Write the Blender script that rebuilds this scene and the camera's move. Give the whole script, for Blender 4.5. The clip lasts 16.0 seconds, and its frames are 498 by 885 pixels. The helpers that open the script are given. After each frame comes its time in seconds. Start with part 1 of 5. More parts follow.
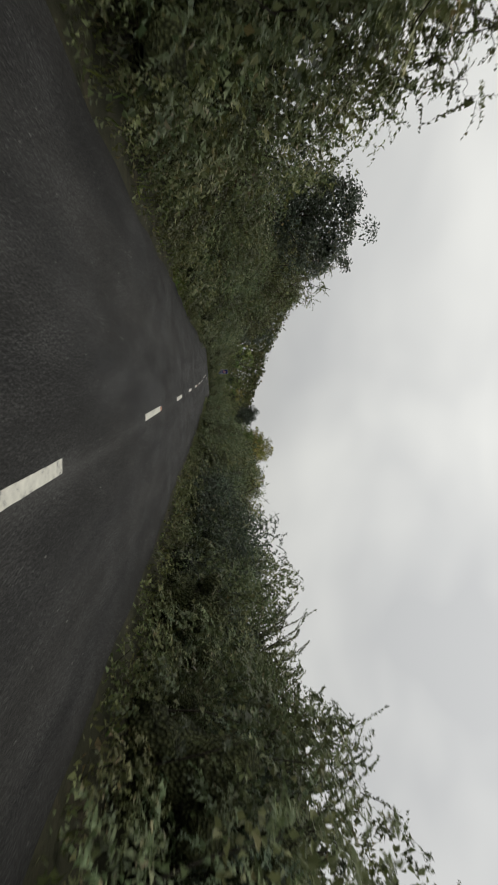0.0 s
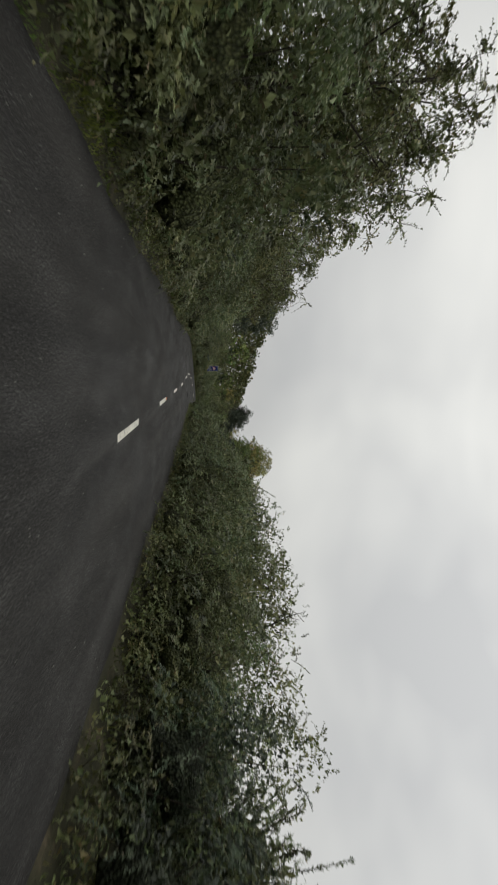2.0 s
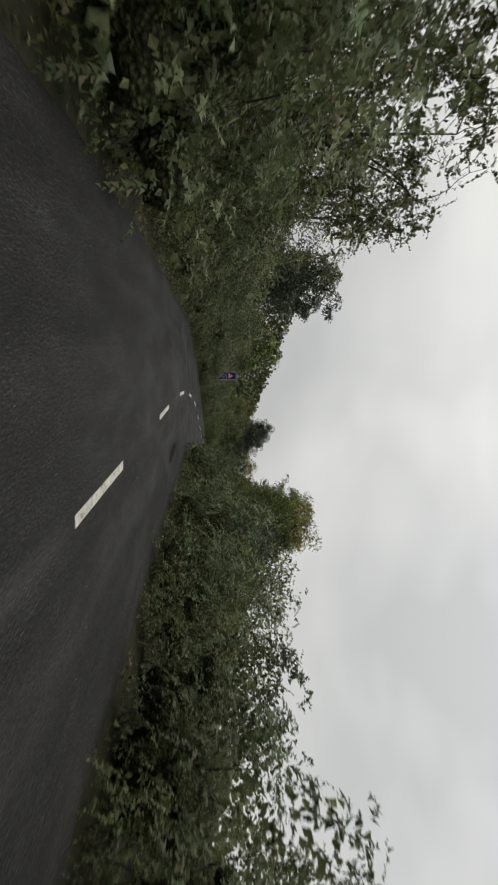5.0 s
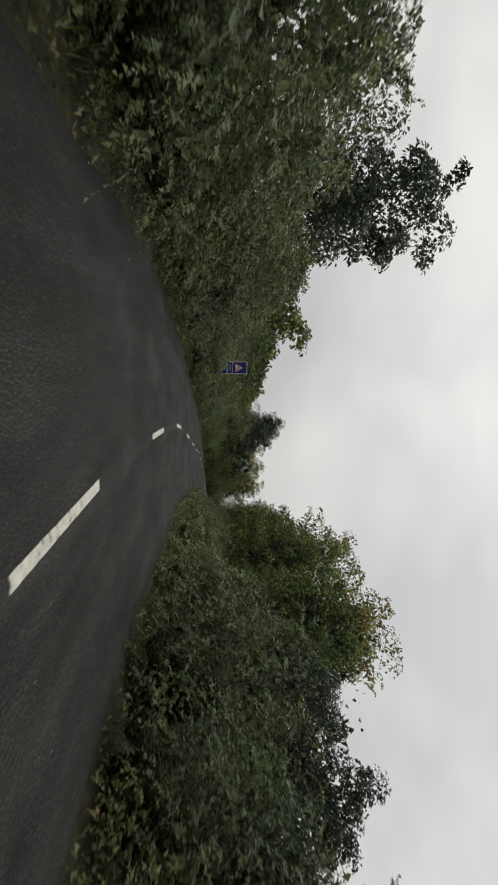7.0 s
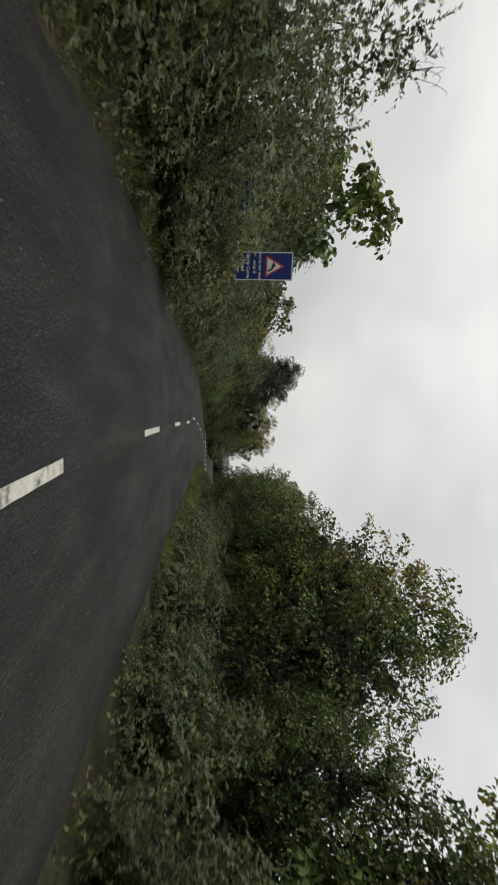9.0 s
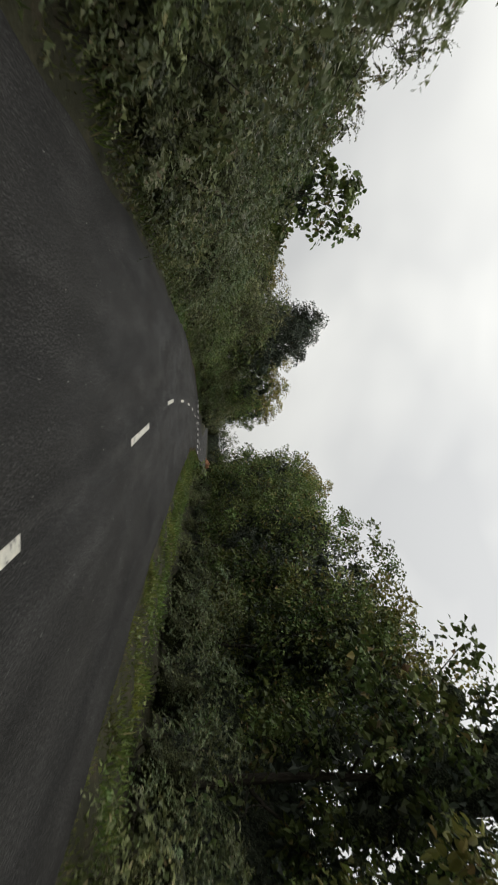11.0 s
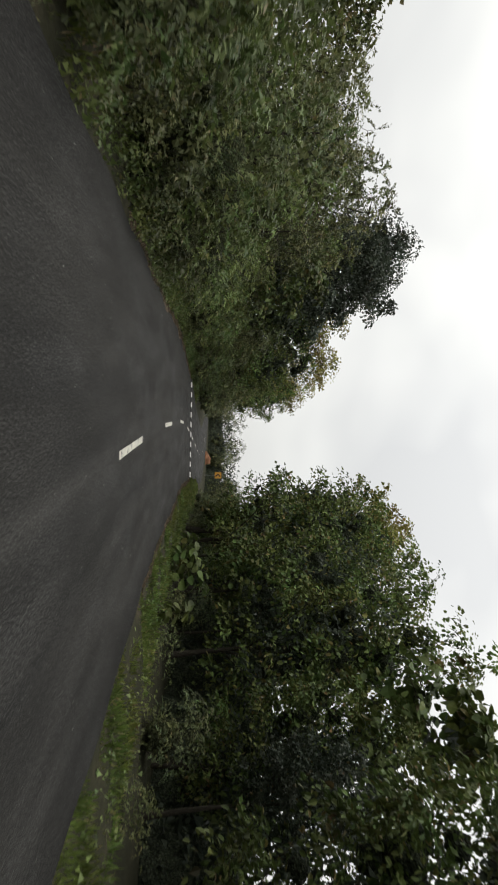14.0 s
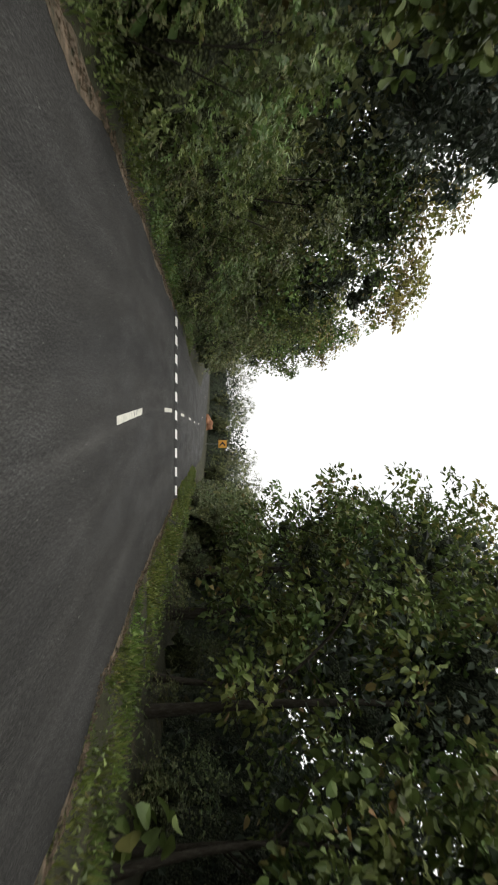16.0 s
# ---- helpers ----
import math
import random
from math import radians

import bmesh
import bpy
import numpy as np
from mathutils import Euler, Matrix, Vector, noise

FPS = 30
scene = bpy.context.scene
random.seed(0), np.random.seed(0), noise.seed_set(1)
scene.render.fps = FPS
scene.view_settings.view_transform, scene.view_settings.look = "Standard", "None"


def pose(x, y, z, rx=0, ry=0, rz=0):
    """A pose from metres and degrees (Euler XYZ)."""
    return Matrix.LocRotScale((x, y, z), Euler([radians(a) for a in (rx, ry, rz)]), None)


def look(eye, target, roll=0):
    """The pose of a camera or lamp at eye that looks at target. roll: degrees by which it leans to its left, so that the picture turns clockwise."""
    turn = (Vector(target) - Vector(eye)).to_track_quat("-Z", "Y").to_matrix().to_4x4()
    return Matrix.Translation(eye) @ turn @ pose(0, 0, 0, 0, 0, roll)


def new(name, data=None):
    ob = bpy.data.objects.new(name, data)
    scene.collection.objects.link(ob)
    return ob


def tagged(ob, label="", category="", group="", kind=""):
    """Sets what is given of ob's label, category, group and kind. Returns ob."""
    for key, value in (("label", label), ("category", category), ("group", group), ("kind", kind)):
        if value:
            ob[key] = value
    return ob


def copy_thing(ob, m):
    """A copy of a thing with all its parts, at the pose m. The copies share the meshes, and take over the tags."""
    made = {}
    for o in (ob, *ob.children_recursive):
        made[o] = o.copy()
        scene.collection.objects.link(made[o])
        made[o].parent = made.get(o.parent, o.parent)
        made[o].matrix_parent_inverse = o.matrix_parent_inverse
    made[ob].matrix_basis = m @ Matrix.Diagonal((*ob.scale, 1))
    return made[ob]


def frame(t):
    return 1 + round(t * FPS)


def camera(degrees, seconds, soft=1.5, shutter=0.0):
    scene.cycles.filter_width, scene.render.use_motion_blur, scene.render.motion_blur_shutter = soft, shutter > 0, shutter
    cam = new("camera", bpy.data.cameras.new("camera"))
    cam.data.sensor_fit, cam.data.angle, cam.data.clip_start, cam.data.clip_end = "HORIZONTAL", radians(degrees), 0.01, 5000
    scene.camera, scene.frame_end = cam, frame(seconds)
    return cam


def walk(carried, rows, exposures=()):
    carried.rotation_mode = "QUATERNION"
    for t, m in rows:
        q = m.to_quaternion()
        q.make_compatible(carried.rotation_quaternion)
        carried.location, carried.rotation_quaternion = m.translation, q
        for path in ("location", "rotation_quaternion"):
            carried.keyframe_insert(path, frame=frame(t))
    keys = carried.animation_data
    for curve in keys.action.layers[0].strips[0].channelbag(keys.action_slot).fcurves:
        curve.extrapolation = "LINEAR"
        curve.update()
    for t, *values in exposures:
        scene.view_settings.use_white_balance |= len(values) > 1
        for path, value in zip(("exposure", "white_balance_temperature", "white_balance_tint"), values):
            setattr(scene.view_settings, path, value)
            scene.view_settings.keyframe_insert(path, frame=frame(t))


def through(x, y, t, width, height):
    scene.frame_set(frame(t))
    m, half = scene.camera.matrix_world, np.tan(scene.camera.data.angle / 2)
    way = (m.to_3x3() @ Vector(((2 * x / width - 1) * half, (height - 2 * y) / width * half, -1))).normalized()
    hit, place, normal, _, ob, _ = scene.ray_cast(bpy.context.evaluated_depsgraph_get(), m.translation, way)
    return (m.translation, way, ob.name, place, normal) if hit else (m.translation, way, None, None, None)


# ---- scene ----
cam = camera(45.2, 16.0, soft=2.0, shutter=0.15)
PATH = [
    (0, (-1.712, 7.098, 1.283), (-1.112, 9.002, 1.395), 90.02),
    (0.5, (-0.887, 12.127, 1.259), (-0.236, 14.016, 1.366), 89.95),
    (1, (0.053, 17.041, 1.244), (0.645, 18.946, 1.380), 90.83),
    (1.5, (0.961, 21.979, 1.270), (1.564, 23.880, 1.414), 90.83),
    (2, (1.884, 26.851, 1.291), (2.496, 28.749, 1.445), 90.17),
    (2.5, (2.862, 31.722, 1.339), (3.486, 33.617, 1.489), 89.44),
    (3, (3.797, 36.650, 1.359), (4.416, 38.548, 1.483), 89.60),
    (3.5, (4.777, 41.662, 1.343), (5.392, 43.561, 1.457), 90.52),
    (4, (5.717, 46.668, 1.314), (6.327, 48.569, 1.435), 90.62),
    (6.5, (9.473, 71.735, 1.258), (10.083, 73.636, 1.374), 89.61),
    (7, (10.475, 76.523, 1.254), (11.138, 78.406, 1.379), 89.59),
    (7.5, (11.614, 81.316, 1.272), (12.327, 83.180, 1.404), 89.44),
    (8, (12.903, 86.114, 1.302), (13.662, 87.959, 1.438), 89.57),
    (8.5, (14.258, 90.870, 1.316), (15.061, 92.697, 1.446), 89.89),
    (9, (15.749, 95.572, 1.306), (16.592, 97.382, 1.423), 89.95),
    (9.5, (17.342, 100.247, 1.304), (18.214, 102.043, 1.427), 89.39),
    (10, (18.961, 104.772, 1.311), (19.866, 106.551, 1.441), 89.66),
    (12.5, (27.474, 126.722, 1.292), (28.514, 128.426, 1.420), 91.11),
    (13, (29.381, 131.020, 1.305), (30.419, 132.725, 1.430), 91.32),
    (13.5, (31.303, 135.296, 1.310), (32.344, 136.998, 1.440), 91.66),
    (14, (33.285, 139.525, 1.305), (34.350, 141.213, 1.436), 90.93),
    (14.5, (35.313, 143.684, 1.312), (36.417, 145.348, 1.432), 90.81),
    (15, (37.423, 147.751, 1.320), (38.562, 149.391, 1.438), 90.84),
    (15.5, (39.635, 151.778, 1.303), (40.812, 153.391, 1.420), 90.41),
    (16, (41.953, 155.706, 1.299), (43.156, 157.298, 1.424), 90.20),
]
walk(cam, [(t, look(eye, target, roll)) for t, eye, target, roll in PATH],
     exposures=[(0.0, 0.0), (4.0, 0.0), (8.0, 0.08), (12.5, 0.30), (14.0, 0.42), (15.0, 0.60), (15.5, 0.72), (16.0, 0.9)])

# ---- sky and light: an overcast monsoon sky ----
SUN_ELEVATION, SUN_HEADING = 74.0, 350.0          # degrees; heading clockwise from +y
world = bpy.data.worlds.new("overcast_sky")
scene.world = world
world.use_nodes = True
wn, wl = world.node_tree.nodes, world.node_tree.links
sky = wn.new("ShaderNodeTexSky")
sky.sky_type, sky.sun_disc = 'NISHITA', False
sky.sun_elevation, sky.sun_rotation = radians(SUN_ELEVATION), radians(SUN_HEADING)
dim = wn.new("ShaderNodeVectorMath")
dim.operation = 'SCALE'
dim.inputs["Scale"].default_value = 0.06
wl.new(sky.outputs[0], dim.inputs[0])
where = wn.new("ShaderNodeTexCoord")
flat = wn.new("ShaderNodeMapping")
flat.inputs["Scale"].default_value = (1.0, 1.0, 1.7)
wl.new(where.outputs["Generated"], flat.inputs["Vector"])
cloud = wn.new("ShaderNodeTexNoise")
cloud.inputs["Scale"].default_value, cloud.inputs["Detail"].default_value = 2.3, 3.0
cloud.inputs["Roughness"].default_value, cloud.inputs["Distortion"].default_value = 0.45, 0.25
wl.new(flat.outputs[0], cloud.inputs["Vector"])
ramp = wn.new("ShaderNodeValToRGB")
ramp.color_ramp.elements[0].position, ramp.color_ramp.elements[0].color = 0.34, (0.60, 0.605, 0.60, 1)
ramp.color_ramp.elements[1].position, ramp.color_ramp.elements[1].color = 0.66, (0.85, 0.85, 0.81, 1)
wl.new(cloud.outputs["Fac"], ramp.inputs[0])
cover = wn.new("ShaderNodeMix")
cover.data_type = 'RGBA'
cover.inputs[0].default_value = 0.93
wl.new(dim.outputs[0], cover.inputs[6])
wl.new(ramp.outputs[0], cover.inputs[7])
toward = wn.new("ShaderNodeVectorMath")
toward.operation = 'DOT_PRODUCT'
toward.inputs[1].default_value = (0.96, 0.1, 0.25)
wl.new(where.outputs["Generated"], toward.inputs[0])
glow = wn.new("ShaderNodeMapRange")
glow.inputs["From Min"].default_value, glow.inputs["From Max"].default_value = -0.6, 0.8
glow.inputs["To Min"].default_value, glow.inputs["To Max"].default_value = 0.92, 1.06
wl.new(toward.outputs["Value"], glow.inputs["Value"])
veil = wn.new("ShaderNodeVectorMath")
veil.operation = 'SCALE'
wl.new(cover.outputs[2], veil.inputs[0])
height = wn.new("ShaderNodeSeparateXYZ")
wl.new(where.outputs["Generated"], height.inputs[0])
low = wn.new("ShaderNodeMapRange")
low.inputs["From Min"].default_value, low.inputs["From Max"].default_value = 0.0, 0.42
low.inputs["To Min"].default_value, low.inputs["To Max"].default_value = 0.76, 1.05
wl.new(height.outputs[2], low.inputs["Value"])
level = wn.new("ShaderNodeMath")
level.operation = 'MULTIPLY'
wl.new(glow.outputs[0], level.inputs[0])
wl.new(low.outputs[0], level.inputs[1])
wl.new(level.outputs[0], veil.inputs["Scale"])
wl.new(veil.outputs[0], wn["Background"].inputs[0])
wn["Background"].inputs[1].default_value = 1.0

sun = new("sun", bpy.data.lights.new("sun", 'SUN'))
sun.data.energy, sun.data.angle, sun.data.color = 0.8, radians(40), (1.0, 0.97, 0.92)
he, hh = radians(SUN_ELEVATION), radians(SUN_HEADING)
sun.matrix_world = look((math.sin(hh) * math.cos(he) * 100, math.cos(hh) * math.cos(he) * 100, math.sin(he) * 100), (0, 0, 0))


# ---- materials ----
def material(name, rough=0.6, specular=0.4):
    m = bpy.data.materials.new(name)
    m.use_nodes = True
    b = m.node_tree.nodes["Principled BSDF"]
    b.inputs["Roughness"].default_value = rough
    b.inputs["Specular IOR Level"].default_value = specular
    return m, m.node_tree.nodes, m.node_tree.links, b


def ramp_node(nodes, stops):
    r = nodes.new("ShaderNodeValToRGB")
    while len(r.color_ramp.elements) < len(stops):
        r.color_ramp.elements.new(0.5)
    for e, (p, c) in zip(r.color_ramp.elements, stops):
        e.position, e.color = p, (*c, 1)
    return r


def noise_node(nodes, links, source, scale, detail=3.0, rough=0.55):
    n = nodes.new("ShaderNodeTexNoise")
    n.inputs["Scale"].default_value, n.inputs["Detail"].default_value, n.inputs["Roughness"].default_value = scale, detail, rough
    links.new(source, n.inputs["Vector"])
    return n


def mixed(nodes, links, a, b, fac, mode='MIX'):
    n = nodes.new("ShaderNodeMix")
    n.data_type, n.blend_type = 'RGBA', mode
    for socket, v in ((n.inputs[0], fac), (n.inputs[6], a), (n.inputs[7], b)):
        if isinstance(v, (int, float)):
            socket.default_value = v
        elif isinstance(v, tuple):
            socket.default_value = (*v, 1)
        else:
            links.new(v, socket)
    return n.outputs[2]


def add_bump(nodes, links, b, height, strength, distance=0.02):
    n = nodes.new("ShaderNodeBump")
    n.inputs["Strength"].default_value, n.inputs["Distance"].default_value = strength, distance
    links.new(height, n.inputs["Height"])
    links.new(n.outputs[0], b.inputs["Normal"])


def leaf_material(name, greens, dry=(0.16, 0.12, 0.05), dry_share=0.06, rough=0.5, through=0.3):
    """Leaves: each leaf its own tone, each plant its own cast, some light through the blade."""
    m, n, l, b = material(name, rough, 0.3)
    middle = greens[1]
    greens = [tuple(c + 0.55 * (v - c) for v, c in zip(g, middle)) for g in greens]
    geo = n.new("ShaderNodeNewGeometry")
    info = n.new("ShaderNodeObjectInfo")
    tone = ramp_node(n, [(0.0, greens[0]), (0.5, greens[1]), (1.0 - dry_share - 0.02, greens[2]), (1.0, dry)])
    l.new(geo.outputs["Random Per Island"], tone.inputs[0])
    tex = n.new("ShaderNodeTexCoord")
    far_off = n.new("ShaderNodeVectorMath")
    far_off.operation = 'MULTIPLY_ADD'
    far_off.inputs[1].default_value, far_off.inputs[2].default_value = (1, 1, 1), (0, 0, 0)
    l.new(tex.outputs["Object"], far_off.inputs[0])
    seed = n.new("ShaderNodeVectorMath")
    seed.operation = 'SCALE'
    seed.inputs[0].default_value = (31, 47, 19)
    l.new(info.outputs["Random"], seed.inputs["Scale"])
    l.new(seed.outputs[0], far_off.inputs[2])
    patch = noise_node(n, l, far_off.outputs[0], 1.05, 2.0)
    sort = noise_node(n, l, far_off.outputs[0], 0.55, 1.0)
    cast = n.new("ShaderNodeHueSaturation")
    hue = n.new("ShaderNodeMapRange")
    hue.inputs["To Min"].default_value, hue.inputs["To Max"].default_value = 0.474, 0.536
    hue.inputs["From Min"].default_value, hue.inputs["From Max"].default_value = 0.32, 0.68
    l.new(sort.outputs["Fac"], hue.inputs["Value"])
    l.new(hue.outputs[0], cast.inputs["Hue"])
    # Metre-wide patches: varied growth, and lit and dark clumps put into the colour.
    clump_light = n.new("ShaderNodeMapRange")
    clump_light.inputs["From Min"].default_value, clump_light.inputs["From Max"].default_value = 0.3, 0.7
    clump_light.inputs["To Min"].default_value, clump_light.inputs["To Max"].default_value = 0.36, 1.85
    l.new(patch.outputs["Fac"], clump_light.inputs["Value"])
    own = n.new("ShaderNodeMapRange")
    own.inputs["To Min"].default_value, own.inputs["To Max"].default_value = 0.72, 1.28
    l.new(info.outputs["Random"], own.inputs["Value"])
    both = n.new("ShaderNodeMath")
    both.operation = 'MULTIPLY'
    l.new(clump_light.outputs[0], both.inputs[0])
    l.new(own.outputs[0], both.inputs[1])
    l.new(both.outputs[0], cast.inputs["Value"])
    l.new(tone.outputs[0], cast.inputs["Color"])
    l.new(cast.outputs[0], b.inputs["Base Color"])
    tr = n.new("ShaderNodeBsdfTranslucent")
    l.new(cast.outputs[0], tr.inputs["Color"])
    mix = n.new("ShaderNodeMixShader")
    mix.inputs[0].default_value = through
    l.new(b.outputs[0], mix.inputs[1])
    l.new(tr.outputs[0], mix.inputs[2])
    l.new(mix.outputs[0], n["Material Output"].inputs[0])
    return m


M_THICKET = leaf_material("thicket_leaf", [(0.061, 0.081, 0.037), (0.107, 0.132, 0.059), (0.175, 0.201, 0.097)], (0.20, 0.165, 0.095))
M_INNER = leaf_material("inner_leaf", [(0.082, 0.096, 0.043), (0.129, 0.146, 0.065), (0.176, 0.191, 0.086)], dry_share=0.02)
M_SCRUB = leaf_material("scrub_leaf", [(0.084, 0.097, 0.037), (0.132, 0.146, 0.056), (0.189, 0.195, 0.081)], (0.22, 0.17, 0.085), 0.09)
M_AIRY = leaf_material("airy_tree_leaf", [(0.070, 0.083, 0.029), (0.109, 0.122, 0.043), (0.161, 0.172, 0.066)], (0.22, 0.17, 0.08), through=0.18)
# Leaf of the dark trees; also used where shade is put in the colour.
M_DARK = leaf_material("dark_tree_and_shade_leaf", [(0.040, 0.053, 0.037), (0.059, 0.074, 0.051), (0.088, 0.106, 0.070)], dry_share=0.01, through=0.2)
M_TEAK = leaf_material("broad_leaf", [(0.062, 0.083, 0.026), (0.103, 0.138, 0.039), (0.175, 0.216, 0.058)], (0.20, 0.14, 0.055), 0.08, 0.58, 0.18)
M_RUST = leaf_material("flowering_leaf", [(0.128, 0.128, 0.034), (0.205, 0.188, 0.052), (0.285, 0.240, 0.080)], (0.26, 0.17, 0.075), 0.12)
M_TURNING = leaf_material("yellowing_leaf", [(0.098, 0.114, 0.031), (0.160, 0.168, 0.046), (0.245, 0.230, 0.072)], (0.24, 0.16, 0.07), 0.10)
# Darker thorn leaf: the shade on the right-hand hedge, put into its colour.
M_SHADE = leaf_material("bluish_shade_leaf", [(0.036, 0.054, 0.032), (0.062, 0.084, 0.048), (0.105, 0.130, 0.076)], (0.16, 0.14, 0.08), 0.04)
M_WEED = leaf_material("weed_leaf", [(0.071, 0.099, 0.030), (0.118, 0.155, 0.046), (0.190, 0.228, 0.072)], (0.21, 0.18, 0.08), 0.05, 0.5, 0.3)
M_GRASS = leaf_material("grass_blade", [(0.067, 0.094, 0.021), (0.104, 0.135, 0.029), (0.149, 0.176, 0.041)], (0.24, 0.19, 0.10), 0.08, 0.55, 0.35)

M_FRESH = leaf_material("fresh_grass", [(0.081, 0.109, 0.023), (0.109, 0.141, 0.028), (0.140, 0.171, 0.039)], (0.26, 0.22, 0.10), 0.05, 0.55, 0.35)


def leaf_mass(name, tones):
    """The close inside of a thicket: small leaves packed together, the shade between them put into the colour."""
    m, n, l, b = material(name, 0.8, 0.15)
    tex = n.new("ShaderNodeTexCoord")
    cells = n.new("ShaderNodeTexVoronoi")
    cells.inputs["Scale"].default_value = 19.0
    l.new(tex.outputs["Object"], cells.inputs["Vector"])
    tone = ramp_node(n, [(p, c) for p, c in zip((0.0, 0.5, 1.0), tones)])
    one = n.new("ShaderNodeSeparateXYZ")
    l.new(cells.outputs["Color"], one.inputs[0])
    l.new(one.outputs[0], tone.inputs[0])
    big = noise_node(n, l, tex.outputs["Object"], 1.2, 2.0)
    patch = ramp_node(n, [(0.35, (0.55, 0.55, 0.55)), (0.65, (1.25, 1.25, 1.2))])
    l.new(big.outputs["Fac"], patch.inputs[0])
    # Darkens the cell rims: shade between packed leaves, painted in.
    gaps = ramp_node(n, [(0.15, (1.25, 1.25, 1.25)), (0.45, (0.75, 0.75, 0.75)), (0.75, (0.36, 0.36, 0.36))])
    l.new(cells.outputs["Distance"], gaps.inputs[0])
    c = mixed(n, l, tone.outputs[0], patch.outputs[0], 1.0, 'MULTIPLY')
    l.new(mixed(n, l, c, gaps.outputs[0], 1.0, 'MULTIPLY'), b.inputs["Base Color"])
    add_bump(n, l, b, cells.outputs["Distance"], 0.9, 0.09)
    return m


def bark():
    m, n, l, b = material("bark", 0.9, 0.2)
    tex = n.new("ShaderNodeTexCoord")
    s = n.new("ShaderNodeMapping")
    s.inputs["Scale"].default_value = (9, 9, 2.2)
    l.new(tex.outputs["Object"], s.inputs[0])
    a = noise_node(n, l, s.outputs[0], 2.5, 5.0, 0.65)
    r = ramp_node(n, [(0.3, (0.022, 0.018, 0.013)), (0.55, (0.05, 0.043, 0.033)), (0.75, (0.095, 0.088, 0.072))])
    l.new(a.outputs["Fac"], r.inputs[0])
    l.new(r.outputs[0], b.inputs["Base Color"])
    add_bump(n, l, b, a.outputs["Fac"], 0.8, 0.03)
    return m


def asphalt():
    """Old tar: fine chips, wheel tracks along the road, patches and damp streaks."""
    m, n, l, b = material("asphalt", 0.85, 0.06)
    uv = n.new("ShaderNodeUVMap")
    uv.uv_map = "road"
    tex = n.new("ShaderNodeTexCoord")
    chips = noise_node(n, l, tex.outputs["Object"], 60.0, 3.0, 0.7)
    coarse = noise_node(n, l, tex.outputs["Object"], 30.0, 4.0, 0.75)
    long = n.new("ShaderNodeMapping")
    long.inputs["Scale"].default_value = (0.85, 0.022, 1)
    l.new(uv.outputs[0], long.inputs[0])
    tracks = noise_node(n, l, long.outputs[0], 1.6, 3.0, 0.5)
    stain = n.new("ShaderNodeMapping")
    stain.inputs["Scale"].default_value = (0.6, 0.14, 1)
    l.new(uv.outputs[0], stain.inputs[0])
    blot = noise_node(n, l, stain.outputs[0], 1.3, 4.0, 0.6)
    base = ramp_node(n, [(0.25, (0.0114, 0.0114, 0.0110)), (0.5, (0.0232, 0.0231, 0.0221)), (0.8, (0.0432, 0.0430, 0.0410))])
    l.new(chips.outputs["Fac"], base.inputs[0])
    band = ramp_node(n, [(0.33, (0.74, 0.74, 0.75)), (0.52, (0.94, 0.93, 0.92)), (0.70, (1.26, 1.25, 1.23))])
    l.new(tracks.outputs["Fac"], band.inputs[0])
    c = mixed(n, l, base.outputs[0], band.outputs[0], 1.0, 'MULTIPLY')
    shade = ramp_node(n, [(0.3, (0.74, 0.74, 0.75)), (0.6, (1.12, 1.1, 1.08))])
    l.new(blot.outputs["Fac"], shade.inputs[0])
    c = mixed(n, l, c, shade.outputs[0], 0.8, 'MULTIPLY')
    part_x = n.new("ShaderNodeSeparateXYZ")
    l.new(uv.outputs[0], part_x.inputs[0])
    across = n.new("ShaderNodeMapRange")
    across.inputs["From Min"].default_value, across.inputs["From Max"].default_value = -4.0, 4.0
    l.new(part_x.outputs[0], across.inputs["Value"])
    dusty = ramp_node(n, [(0.478, (0, 0, 0)), (0.506, (0.8, 0.8, 0.8)), (0.528, (0.06, 0.06, 0.06)), (0.625, (0.36, 0.36, 0.36)), (0.70, (0.06, 0.06, 0.06)), (0.78, (0.3, 0.3, 0.3)), (0.87, (0, 0, 0))])
    l.new(across.outputs[0], dusty.inputs[0])
    streak = n.new("ShaderNodeMapping")
    streak.inputs["Scale"].default_value = (1.9, 0.13, 1)
    l.new(uv.outputs[0], streak.inputs[0])
    broken = noise_node(n, l, streak.outputs[0], 1.5, 4.0, 0.6)
    cut = ramp_node(n, [(0.42, (0, 0, 0)), (0.66, (1, 1, 1))])
    l.new(broken.outputs["Fac"], cut.inputs[0])
    dust = mixed(n, l, dusty.outputs[0], cut.outputs[0], 1.0, 'MULTIPLY')
    c = mixed(n, l, c, (0.056, 0.0545, 0.051), dust)
    along = n.new("ShaderNodeMapRange")
    along.inputs["From Min"].default_value, along.inputs["From Max"].default_value = 166.0, 190.0
    along.inputs["To Min"].default_value, along.inputs["To Max"].default_value = 0.0, 1.0
    l.new(part_x.outputs[1], along.inputs["Value"])
    older = mixed(n, l, (1, 1, 1), (1.28, 1.27, 1.26), along.outputs[0])
    c = mixed(n, l, c, older, 1.0, 'MULTIPLY')
    grit = ramp_node(n, [(0.38, (0.52, 0.52, 0.52)), (0.51, (0.95, 0.95, 0.95)), (0.60, (1.6, 1.6, 1.58)), (0.70, (2.6, 2.55, 2.5))])
    l.new(coarse.outputs["Fac"], grit.inputs[0])
    c = mixed(n, l, c, grit.outputs[0], 0.72, 'MULTIPLY')
    specks = noise_node(n, l, tex.outputs["Object"], 48.0, 1.0, 0.5)
